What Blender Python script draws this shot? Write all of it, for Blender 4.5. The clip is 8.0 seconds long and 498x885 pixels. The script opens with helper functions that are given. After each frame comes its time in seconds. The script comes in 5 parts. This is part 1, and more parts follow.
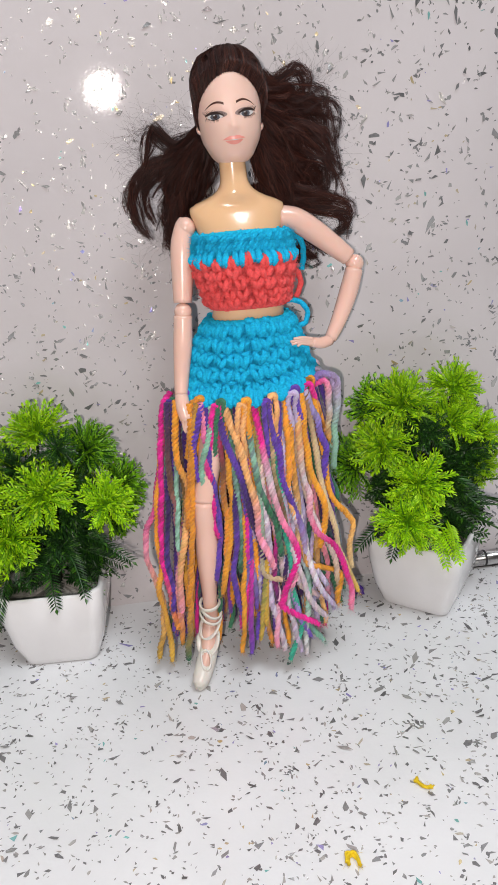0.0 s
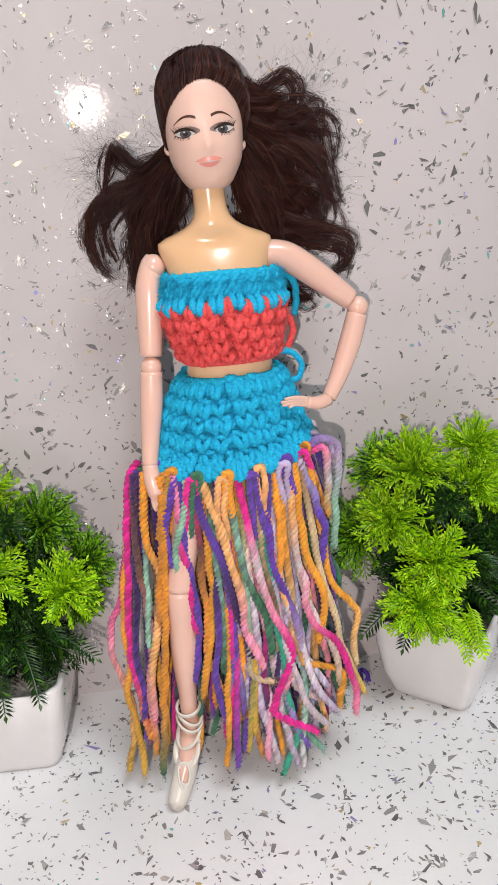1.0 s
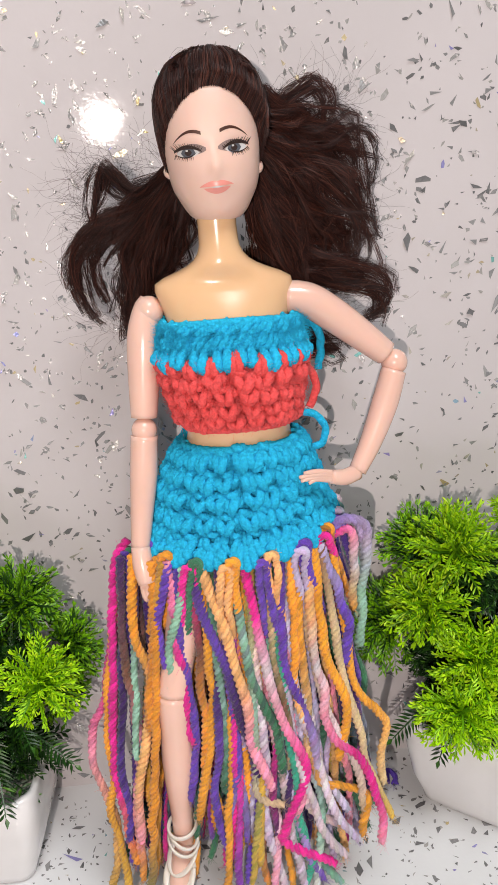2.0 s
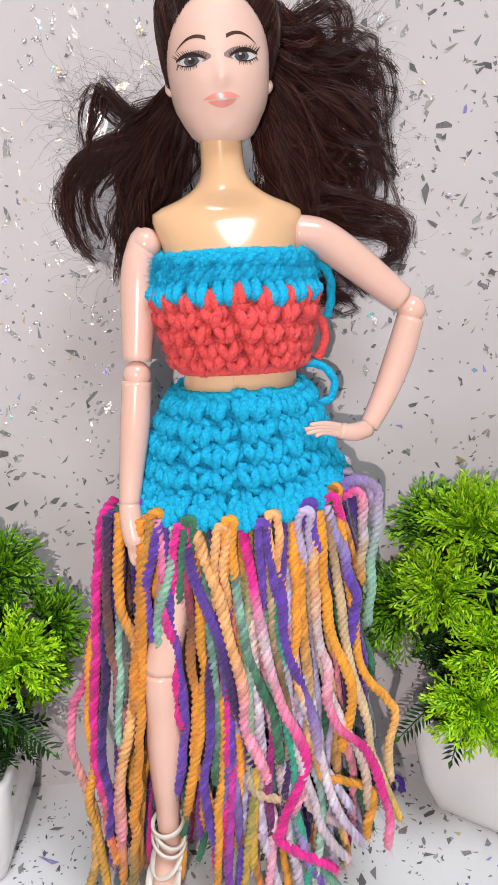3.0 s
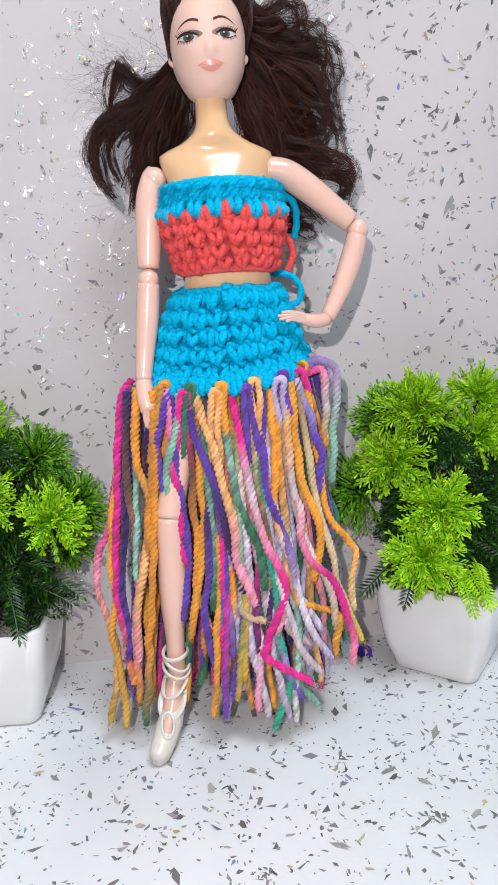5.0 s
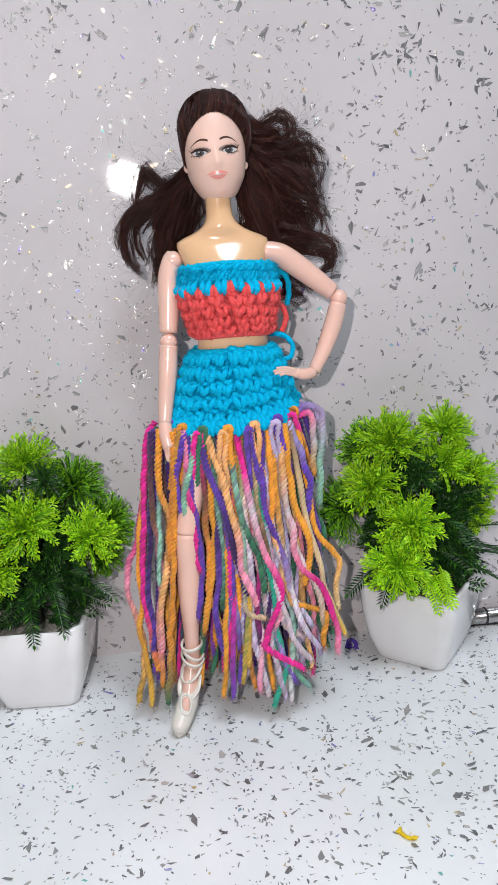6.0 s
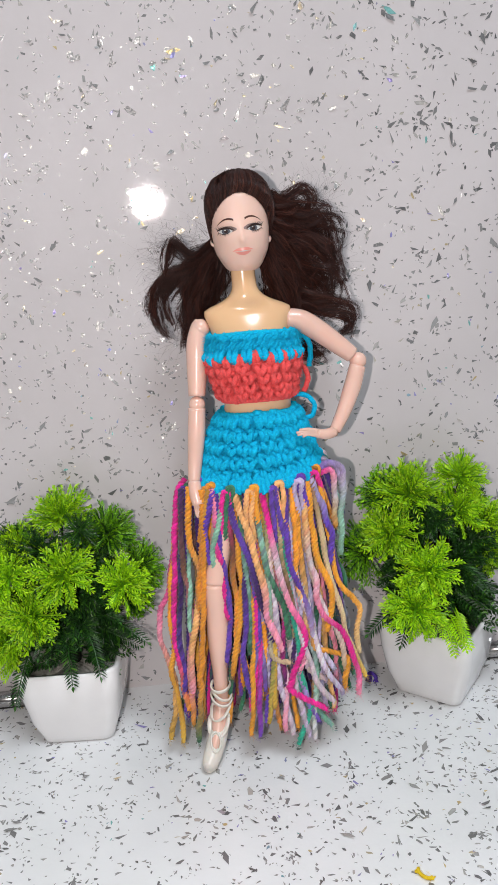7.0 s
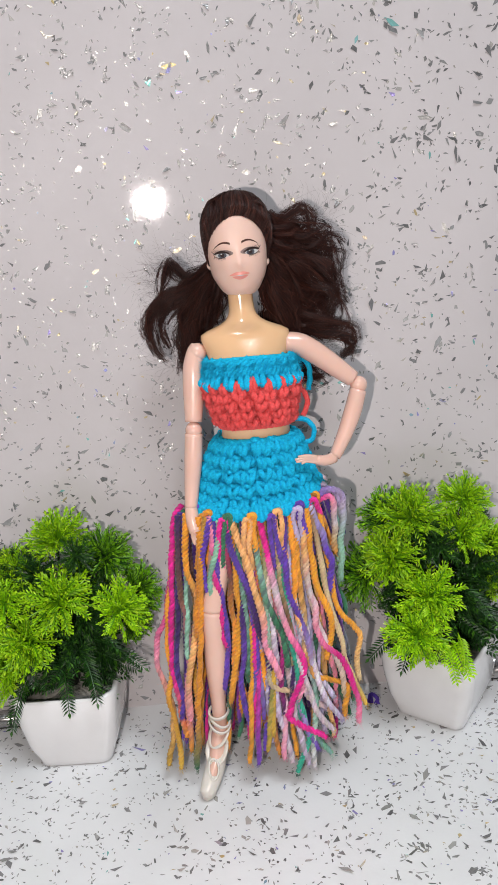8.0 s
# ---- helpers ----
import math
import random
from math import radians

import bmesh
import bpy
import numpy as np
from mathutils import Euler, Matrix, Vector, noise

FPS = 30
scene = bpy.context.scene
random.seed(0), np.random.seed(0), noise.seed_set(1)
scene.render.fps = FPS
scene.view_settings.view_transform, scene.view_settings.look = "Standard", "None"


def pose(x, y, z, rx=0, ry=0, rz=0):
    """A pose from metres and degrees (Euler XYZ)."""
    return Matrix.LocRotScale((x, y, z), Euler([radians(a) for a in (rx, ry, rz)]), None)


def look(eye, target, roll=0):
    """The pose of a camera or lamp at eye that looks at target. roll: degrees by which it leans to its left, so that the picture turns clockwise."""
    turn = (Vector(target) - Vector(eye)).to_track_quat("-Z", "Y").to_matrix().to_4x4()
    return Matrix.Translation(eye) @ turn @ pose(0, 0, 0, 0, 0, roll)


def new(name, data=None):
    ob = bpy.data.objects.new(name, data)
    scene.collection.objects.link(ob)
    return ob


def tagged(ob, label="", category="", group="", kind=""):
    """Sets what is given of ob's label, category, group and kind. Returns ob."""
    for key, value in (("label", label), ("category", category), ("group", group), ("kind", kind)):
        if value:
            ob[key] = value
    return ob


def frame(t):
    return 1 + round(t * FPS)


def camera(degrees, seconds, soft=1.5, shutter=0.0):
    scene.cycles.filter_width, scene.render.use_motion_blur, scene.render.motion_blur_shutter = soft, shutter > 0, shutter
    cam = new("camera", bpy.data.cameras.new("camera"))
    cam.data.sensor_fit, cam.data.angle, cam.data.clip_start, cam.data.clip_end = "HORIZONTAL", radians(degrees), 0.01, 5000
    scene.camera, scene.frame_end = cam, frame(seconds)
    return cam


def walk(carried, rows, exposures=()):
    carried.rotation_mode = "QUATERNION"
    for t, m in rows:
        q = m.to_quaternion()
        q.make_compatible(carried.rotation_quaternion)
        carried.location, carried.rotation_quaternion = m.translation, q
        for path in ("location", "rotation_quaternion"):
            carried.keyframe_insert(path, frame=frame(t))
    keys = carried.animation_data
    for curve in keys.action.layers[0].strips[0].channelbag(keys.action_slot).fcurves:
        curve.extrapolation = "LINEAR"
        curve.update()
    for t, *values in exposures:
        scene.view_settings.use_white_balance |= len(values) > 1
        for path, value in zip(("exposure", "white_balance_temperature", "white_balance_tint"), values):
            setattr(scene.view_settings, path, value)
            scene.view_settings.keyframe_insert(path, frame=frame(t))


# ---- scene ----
cam = camera(34.9, 8.0)
PATH = [
    (0, (-0.006, 0.088, 0.273), (0.192, 1.908, -0.533), -3.7),
    (0.5, (0.004, 0.123, 0.266), (0.22, 1.95, -0.517), -3.8),
    (1, (0.01, 0.152, 0.271), (0.207, 1.986, -0.502), -4.0),
    (1.5, (0.016, 0.183, 0.274), (0.171, 2.03, -0.479), -3.9),
    (2.8, (0.024, 0.219, 0.248), (0.155, 2.096, -0.432), -2.4),
    (3, (0.022, 0.217, 0.24), (0.153, 2.102, -0.417), -2.1),
    (3.5, (0.018, 0.21, 0.22), (0.177, 2.104, -0.403), -1.7),
    (4, (0.019, 0.193, 0.198), (0.19, 2.099, -0.382), -1.9),
    (4.2, (0.017, 0.185, 0.197), (0.2, 2.09, -0.385), -2.0),
    (5.3, (0.014, 0.113, 0.215), (0.178, 2.031, -0.328), -3.0),
    (5.5, (0.014, 0.097, 0.222), (0.178, 2.013, -0.327), -3.0),
    (6, (0.013, 0.075, 0.238), (0.157, 1.993, -0.309), -3.4),
    (6.5, (0.011, 0.065, 0.258), (0.134, 1.981, -0.302), -3.8),
    (7, (0.011, 0.065, 0.277), (0.108, 1.976, -0.303), -4.2),
    (7.5, (0.016, 0.07, 0.292), (0.095, 1.976, -0.31), -4.4),
    (8, (0.018, 0.078, 0.293), (0.091, 1.98, -0.322), -4.4),
]
walk(cam, [(t, look(eye, target, roll)) for t, eye, target, roll in PATH],
     [(0, -0.32, 6640, 12), (0.5, -0.26, 6740, 13), (1, -0.23, 6840, 14), (1.5, -0.18, 6990, 14), (3, -0.08, 6590, 14), (3.5, 0.02, 6390, 13), (4, 0, 6240, 10),
      (5.5, -0.15, 6240, 10), (6, -0.25, 6260, 10), (6.5, -0.3, 6340, 10), (7, -0.3, 6460, 10), (7.5, -0.3, 6640, 11), (8, -0.3, 6590, 11)])

# ---- light ----
world = bpy.data.worlds.new("world")
scene.world = world
world.use_nodes = True
world.node_tree.nodes["Background"].inputs[0].default_value = (0.9, 0.95, 1.0, 1)
world.node_tree.nodes["Background"].inputs[1].default_value = 0.25


def disc_lamp(name, at, target, size, watts, colour):
    data = bpy.data.lights.new(name, "AREA")
    data.shape, data.size, data.energy, data.color = "DISK", size, watts, colour
    ob = new(name, data)
    ob.matrix_world = look(at, target)
    return ob


disc_lamp("phone_light", (-0.034, 0.02, 0.284), (0.0, 0.488, 0.2), 0.0044, 1.4, (1.0, 0.92, 0.88))
disc_lamp("ceiling_lamp_glow", (0.2, -0.1, 1.55), (0.0, 0.25, 0.0), 0.7, 33.0, (0.88, 0.945, 1.0))

# ---- materials ----


def material(name, colour, rough=0.5, metal=0.0, vary=0.0, scale=40.0, bump=0.0, bump_scale=400.0, coat=0.0, colour2=None, sheen=0.0, sub=0.0, soft=0.0):
    m = bpy.data.materials.new(name)
    m.use_nodes = True
    nt = m.node_tree
    b = nt.nodes["Principled BSDF"]
    b.inputs["Base Color"].default_value = (*colour, 1)
    b.inputs["Roughness"].default_value = rough
    b.inputs["Metallic"].default_value = metal
    b.inputs["Coat Weight"].default_value = coat
    b.inputs["Coat Roughness"].default_value = 0.06
    if sheen:
        b.inputs["Sheen Weight"].default_value = sheen
        b.inputs["Sheen Roughness"].default_value = 0.5
        b.inputs["Sheen Tint"].default_value = (*colour, 1)
    if sub:
        b.inputs["Subsurface Weight"].default_value = sub
        b.inputs["Subsurface Radius"].default_value = (0.004, 0.0015, 0.0008)
        b.inputs["Subsurface Scale"].default_value = 0.5
    if soft:
        # light that seeps through loose fibres
        b.inputs["Subsurface Weight"].default_value = soft
        b.inputs["Subsurface Radius"].default_value = (1.0, 1.0, 1.0)
        b.inputs["Subsurface Scale"].default_value = 0.0012
        b.inputs["Specular IOR Level"].default_value = 0.15
    tc = nt.nodes.new("ShaderNodeTexCoord")
    if vary:
        n = nt.nodes.new("ShaderNodeTexNoise")
        n.inputs["Scale"].default_value = scale
        n.inputs["Detail"].default_value = 6
        nt.links.new(tc.outputs["Object"], n.inputs["Vector"])
        mix = nt.nodes.new("ShaderNodeMix")
        mix.data_type = "RGBA"
        c2 = colour2 or tuple(c * (1 - vary) for c in colour)
        mix.inputs["A"].default_value = (*c2, 1)
        mix.inputs["B"].default_value = (*colour, 1)
        ramp = nt.nodes.new("ShaderNodeMapRange")
        ramp.inputs["From Min"].default_value = 0.35
        ramp.inputs["From Max"].default_value = 0.65
        nt.links.new(n.outputs["Fac"], ramp.inputs["Value"])
        nt.links.new(ramp.outputs["Result"], mix.inputs["Factor"])
        nt.links.new(mix.outputs["Result"], b.inputs["Base Color"])
    if bump:
        n2 = nt.nodes.new("ShaderNodeTexNoise")
        n2.inputs["Scale"].default_value = bump_scale
        n2.inputs["Detail"].default_value = 4
        nt.links.new(tc.outputs["Object"], n2.inputs["Vector"])
        bp = nt.nodes.new("ShaderNodeBump")
        bp.inputs["Strength"].default_value = bump
        bp.inputs["Distance"].default_value = 0.001
        nt.links.new(n2.outputs["Fac"], bp.inputs["Height"])
        nt.links.new(bp.outputs["Normal"], b.inputs["Normal"])
    return m


def island_material(name, stops, rough, metal=0.0, coat=0.0, spread=0.0, spec=0.5, crumple=0.0):
    """A colour from a ramp, picked anew for each loose piece of the mesh."""
    m = bpy.data.materials.new(name)
    m.use_nodes = True
    nt = m.node_tree
    b = nt.nodes["Principled BSDF"]
    b.inputs["Roughness"].default_value = rough
    b.inputs["Metallic"].default_value = metal
    b.inputs["Coat Weight"].default_value = coat
    b.inputs["Coat Roughness"].default_value = 0.08
    b.inputs["Specular IOR Level"].default_value = spec
    if crumple:
        # foil chips are creased, so that only parts of each one catch a light
        tc = nt.nodes.new("ShaderNodeTexCoord")
        n = nt.nodes.new("ShaderNodeTexNoise")
        n.inputs["Scale"].default_value = 1300
        n.inputs["Detail"].default_value = 3
        nt.links.new(tc.outputs["Object"], n.inputs["Vector"])
        bp = nt.nodes.new("ShaderNodeBump")
        bp.inputs["Strength"].default_value = crumple
        bp.inputs["Distance"].default_value = 0.0005
        nt.links.new(n.outputs["Fac"], bp.inputs["Height"])
        nt.links.new(bp.outputs["Normal"], b.inputs["Normal"])
    geo = nt.nodes.new("ShaderNodeNewGeometry")
    ramp = nt.nodes.new("ShaderNodeValToRGB")
    els = ramp.color_ramp.elements
    while len(els) < len(stops):
        els.new(0.5)
    for e, (p, c) in zip(els, stops):
        e.position, e.color = p, (*c, 1)
    nt.links.new(geo.outputs["Random Per Island"], ramp.inputs["Fac"])
    nt.links.new(ramp.outputs["Color"], b.inputs["Base Color"])
    if spread:
        # some sprigs are moulded in a deeper green than others
        info = nt.nodes.new("ShaderNodeObjectInfo")
        mr = nt.nodes.new("ShaderNodeMapRange")
        mr.inputs["To Min"].default_value = 1 - spread
        mr.inputs["To Max"].default_value = 1.0
        mix = nt.nodes.new("ShaderNodeMix")
        mix.data_type, mix.blend_type = "RGBA", "MULTIPLY"
        mix.inputs["Factor"].default_value = 1
        nt.links.new(info.outputs["Random"], mr.inputs["Value"])
        nt.links.new(ramp.outputs["Color"], mix.inputs["A"])
        nt.links.new(mr.outputs["Result"], mix.inputs["B"])
        nt.links.new(mix.outputs["Result"], b.inputs["Base Color"])
    return m


def dyed_material(name):
    """Wool whose dye changes along each strand, stored with the mesh, with fine fibre relief."""
    m = bpy.data.materials.new(name)
    m.use_nodes = True
    nt = m.node_tree
    b = nt.nodes["Principled BSDF"]
    a = nt.nodes.new("ShaderNodeAttribute")
    a.attribute_name = "dye"
    tc = nt.nodes.new("ShaderNodeTexCoord")
    n = nt.nodes.new("ShaderNodeTexNoise")
    n.inputs["Scale"].default_value = 1900
    n.inputs["Detail"].default_value = 3
    nt.links.new(tc.outputs["Object"], n.inputs["Vector"])
    mix = nt.nodes.new("ShaderNodeMix")
    mix.data_type, mix.blend_type = "RGBA", "MULTIPLY"
    mr = nt.nodes.new("ShaderNodeMapRange")
    mr.inputs["To Min"].default_value = 0.62
    mr.inputs["To Max"].default_value = 1.3
    nt.links.new(n.outputs["Fac"], mr.inputs["Value"])
    mix.inputs["Factor"].default_value = 1
    nt.links.new(a.outputs["Color"], mix.inputs["A"])
    nt.links.new(mr.outputs["Result"], mix.inputs["B"])
    nt.links.new(mix.outputs["Result"], b.inputs["Base Color"])
    b.inputs["Roughness"].default_value = 0.85
    b.inputs["Specular IOR Level"].default_value = 0.25
    b.inputs["Sheen Weight"].default_value = 0.25
    bp = nt.nodes.new("ShaderNodeBump")
    bp.inputs["Strength"].default_value = 0.9
    bp.inputs["Distance"].default_value = 0.0006
    nt.links.new(n.outputs["Fac"], bp.inputs["Height"])
    nt.links.new(bp.outputs["Normal"], b.inputs["Normal"])
    return m


M_WALL = material("polished_quartz_wall", (0.64, 0.60, 0.607), 0.038, 0, 0.10, 9, 0.03, 700, coat=0.0)
M_COUNTER = material("polished_quartz_counter", (0.78, 0.79, 0.80), 0.14, 0, 0.08, 14, 0.05, 700)
M_FLAKE = island_material("mirror_flake", [(0.0, (0.20, 0.20, 0.205)), (0.35, (0.33, 0.33, 0.335)), (0.7, (0.48, 0.48, 0.48)), (0.92, (0.68, 0.66, 0.62)),
                                           (0.965, (0.78, 0.62, 0.3)), (0.975, (0.4, 0.45, 0.85)), (0.987, (0.5, 0.38, 0.8)), (0.996, (0.3, 0.7, 0.65))], 0.24, 0.5, crumple=0.55)
M_ROOM = material("plain_painted_wall", (0.42, 0.41, 0.40), 0.8, 0, 0.06, 3)
M_CEIL = material("ceiling_paint", (0.75, 0.75, 0.74), 0.9, 0, 0.05, 3)
M_FLOOR = material("floor_tile", (0.35, 0.33, 0.30), 0.5, 0, 0.1, 6)
M_POT = material("white_glazed_pot", (0.87, 0.86, 0.86), 0.16, 0, 0.04, 60, 0.03, 300, coat=0.5)
M_FOAM = material("planting_foam", (0.42, 0.40, 0.36), 0.9, 0, 0.5, 220, 0.8, 500)
M_STEM = material("dark_plastic_stem", (0.012, 0.014, 0.01), 0.5, 0, 0.3, 200)
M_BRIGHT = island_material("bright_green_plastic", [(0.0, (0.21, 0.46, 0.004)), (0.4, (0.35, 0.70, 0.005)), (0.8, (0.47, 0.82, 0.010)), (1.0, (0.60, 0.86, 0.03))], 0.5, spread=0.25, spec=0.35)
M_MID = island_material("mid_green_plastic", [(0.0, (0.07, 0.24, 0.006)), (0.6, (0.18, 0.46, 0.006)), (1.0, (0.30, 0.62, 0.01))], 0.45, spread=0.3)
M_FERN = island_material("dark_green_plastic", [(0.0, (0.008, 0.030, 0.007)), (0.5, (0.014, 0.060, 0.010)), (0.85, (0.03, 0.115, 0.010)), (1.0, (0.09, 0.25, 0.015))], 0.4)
M_LIMB = material("doll_limb_vinyl", (0.80, 0.51, 0.415), 0.25, 0, 0.05, 60, 0.02, 300, coat=0.25, sub=0.15)
M_TORSO = material("doll_torso_vinyl", (0.78, 0.49, 0.275), 0.22, 0, 0.06, 50, 0.02, 300, coat=0.4, sub=0.1)
M_FACE = material("doll_face_vinyl", (0.79, 0.535, 0.445), 0.42, 0, 0.04, 80, 0.02, 300, sub=0.15)
M_HAIR = island_material("dark_brown_fibre", [(0.0, (0.009, 0.0025, 0.002)), (0.45, (0.024, 0.007, 0.005)), (0.85, (0.065, 0.018, 0.012)), (1.0, (0.13, 0.042, 0.026))], 0.45, spec=0.3)
M_DARK = material("dark_paint", (0.03, 0.014, 0.01), 0.5)
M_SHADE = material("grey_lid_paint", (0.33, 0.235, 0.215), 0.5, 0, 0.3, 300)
M_EYEW = material("white_paint_dot", (0.58, 0.57, 0.56), 0.35)
M_IRIS = material("grey_iris_paint", (0.085, 0.095, 0.115), 0.3)
M_BROW = material("brown_brow_paint", (0.085, 0.030, 0.018), 0.5, 0, 0.3, 600)
M_LIP = material("pink_lip_paint", (0.80, 0.30, 0.25), 0.3, 0, 0.08, 200)
M_BLUE = material("turquoise_wool", (0.008, 0.54, 0.885), 0.95, 0, 0.25, 1100, 0.85, 1500, sheen=0.35, soft=0.3)
M_CORAL = material("coral_wool", (0.96, 0.115, 0.115), 0.95, 0, 0.2, 1100, 0.85, 1500, sheen=0.35, soft=0.3)
M_DYE = dyed_material("dyed_wool")
M_SHOE = material("white_rubber_shoe", (0.74, 0.70, 0.63), 0.32, 0, 0.06, 120, 0.04, 300, sub=0.1)
M_CHROME = material("brushed_chrome", (0.55, 0.54, 0.53), 0.22, 1.0, 0.2, 90)
M_BLACK = material("black_rubber", (0.02, 0.02, 0.02), 0.5)
M_YELLOW = material("yellow_wool", (0.85, 0.60, 0.01), 0.8, 0, 0.3, 500, sheen=0.3)
M_VIOLET = material("violet_wool", (0.11, 0.05, 0.42), 0.85, 0, 0.3, 500, sheen=0.3)
M_LAMP = material("lamp_housing", (0.8, 0.8, 0.8), 0.4)

# ---- mesh helpers ----


class Shape:
    """Collects vertices, faces and material numbers for one mesh."""

    def __init__(self):
        self.v, self.f, self.m, self.n, self.c = [], [], [], 0, []

    def add(self, verts, faces, mat=0, colours=None):
        verts = np.asarray(verts, float)
        self.v.append(verts)
        n = self.n
        self.f.extend([tuple(i + n for i in f) for f in faces])
        self.m.extend([mat] * len(faces))
        self.n += len(verts)
        if colours is not None:
            self.c.append(np.asarray(colours, float))

    def mesh(self, name, mats, smooth=True):
        me = bpy.data.meshes.new(name)
        v = np.concatenate(self.v)
        me.from_pydata(v.tolist(), [], self.f)
        for m in mats:
            me.materials.append(m)
        me.polygons.foreach_set("material_index", self.m)
        me.polygons.foreach_set("use_smooth", [smooth] * len(self.f))
        if self.c:
            c = np.concatenate(self.c)
            a = me.attributes.new("dye", "FLOAT_COLOR", "POINT")
            a.data.foreach_set("color", np.concatenate([c, np.ones((len(c), 1))], 1).ravel())
        me.update()
        return me


def part(name, shape, mats, parent=None, label="", smooth=True):
    ob = new(name, shape.mesh(name, mats if isinstance(mats, list) else [mats], smooth))
    ob.parent = parent
    if label:
        tagged(ob, label)
    return ob


def thing(name, label, category, at=(0, 0, 0), group="", kind=""):
    ob = new(name)
    ob.location = at
    ob.empty_display_size = 0.01
    return tagged(ob, label, category, group, kind)


def smooth_line(points, n):
    """Catmull-Rom through the points, n samples, even in the parameter of length."""
    p = np.asarray(points, float)
    if len(p) == 2:
        t = np.linspace(0, 1, n)[:, None]
        return p[0] * (1 - t) + p[1] * t
    d = np.concatenate([[0], np.cumsum(np.linalg.norm(np.diff(p[:, :3], axis=0), axis=1) + 1e-9)])
    q = np.concatenate([[2 * p[0] - p[1]], p, [2 * p[-1] - p[-2]]])
    s = np.linspace(0, d[-1], n)
    k = np.clip(np.searchsorted(d, s, side="right") - 1, 0, len(p) - 2)
    t = ((s - d[k]) / (d[k + 1] - d[k]))[:, None]
    a, b, c, e = q[k], q[k + 1], q[k + 2], q[k + 3]
    return 0.5 * (2 * b + (c - a) * t + (2 * a - 5 * b + 4 * c - e) * t ** 2 + (3 * b - a - 3 * c + e) * t ** 3)


def tube(shape, line, radius, sides=6, mat=0, lobes=0, pitch=0.006, depth=0.2, colours=None, flat=(1, 1), phase=0.0, tints=None):
    """A tube along a line. lobes: plies twisted round the axis; tints: a dye factor for each ply."""
    p = np.asarray(line, float)
    n = len(p)
    r = np.broadcast_to(np.asarray(radius, float), (n,))
    t = np.gradient(p, axis=0)
    t /= np.linalg.norm(t, axis=1)[:, None] + 1e-12
    u = np.cross(t[0], (0.3, 0.9, 0.2))
    if np.linalg.norm(u) < 1e-3:
        u = np.cross(t[0], (1, 0, 0))
    us = []
    for i in range(n):
        u = u - t[i] * np.dot(u, t[i])
        u = u / (np.linalg.norm(u) + 1e-12)
        us.append(u)
    us = np.array(us)
    vs = np.cross(t, us)
    a = np.linspace(0, 2 * np.pi, sides, endpoint=False)
    rr = np.repeat(r[:, None], sides, 1)
    if lobes:
        s = np.concatenate([[0], np.cumsum(np.linalg.norm(np.diff(p, axis=0), axis=1))])
        turn = a[None, :] - 2 * np.pi * s[:, None] / (pitch * lobes) + phase
        rr = rr * (1 + depth * 1.6 * (np.abs(np.cos(lobes * turn / 2)) ** 0.75 - 0.7))
    ring = p[:, None, :] + rr[:, :, None] * (flat[0] * np.cos(a)[None, :, None] * us[:, None, :] + flat[1] * np.sin(a)[None, :, None] * vs[:, None, :])
    faces = []
    for i in range(n - 1):
        for j in range(sides):
            k = (j + 1) % sides
            faces.append((i * sides + j, i * sides + k, (i + 1) * sides + k, (i + 1) * sides + j))
    faces.append(tuple(range(sides))[::-1])
    faces.append(tuple((n - 1) * sides + j for j in range(sides)))
    col = None if colours is None else np.repeat(np.asarray(colours, float), sides, 0)
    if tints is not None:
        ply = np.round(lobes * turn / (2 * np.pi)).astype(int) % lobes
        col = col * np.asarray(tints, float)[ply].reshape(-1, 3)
    shape.add(ring.reshape(-1, 3), faces, mat, col)


def fibres(shape, lines, r0, r1, mat=0, colours=None):
    """Many thin three-sided fibres at once: lines is an array of fibre, sample, xyz."""
    lines = np.asarray(lines, float)
    n, k, _ = lines.shape
    t = np.gradient(lines, axis=1)
    t /= np.linalg.norm(t, axis=2)[:, :, None] + 1e-12
    u = np.cross(t, np.array((0.31, 0.83, 0.46)))
    u /= np.linalg.norm(u, axis=2)[:, :, None] + 1e-12
    v = np.cross(t, u)
    r = np.linspace(r0, r1, k)[None, :, None]
    a = (0, 2 * np.pi / 3, 4 * np.pi / 3)
    ring = np.stack([lines + r * (math.cos(q) * u + math.sin(q) * v) for q in a], 2)
    base = np.arange(n)[:, None, None] * (k * 3) + np.arange(k - 1)[None, :, None] * 3
    j = np.arange(3)[None, None, :]
    f = np.stack([base + j, base + (j + 1) % 3, base + 3 + (j + 1) % 3, base + 3 + j], 3).reshape(-1, 4)
    shape.add(ring.reshape(-1, 3), f.tolist(), mat, None if colours is None else np.repeat(np.asarray(colours, float), k * 3, 0))


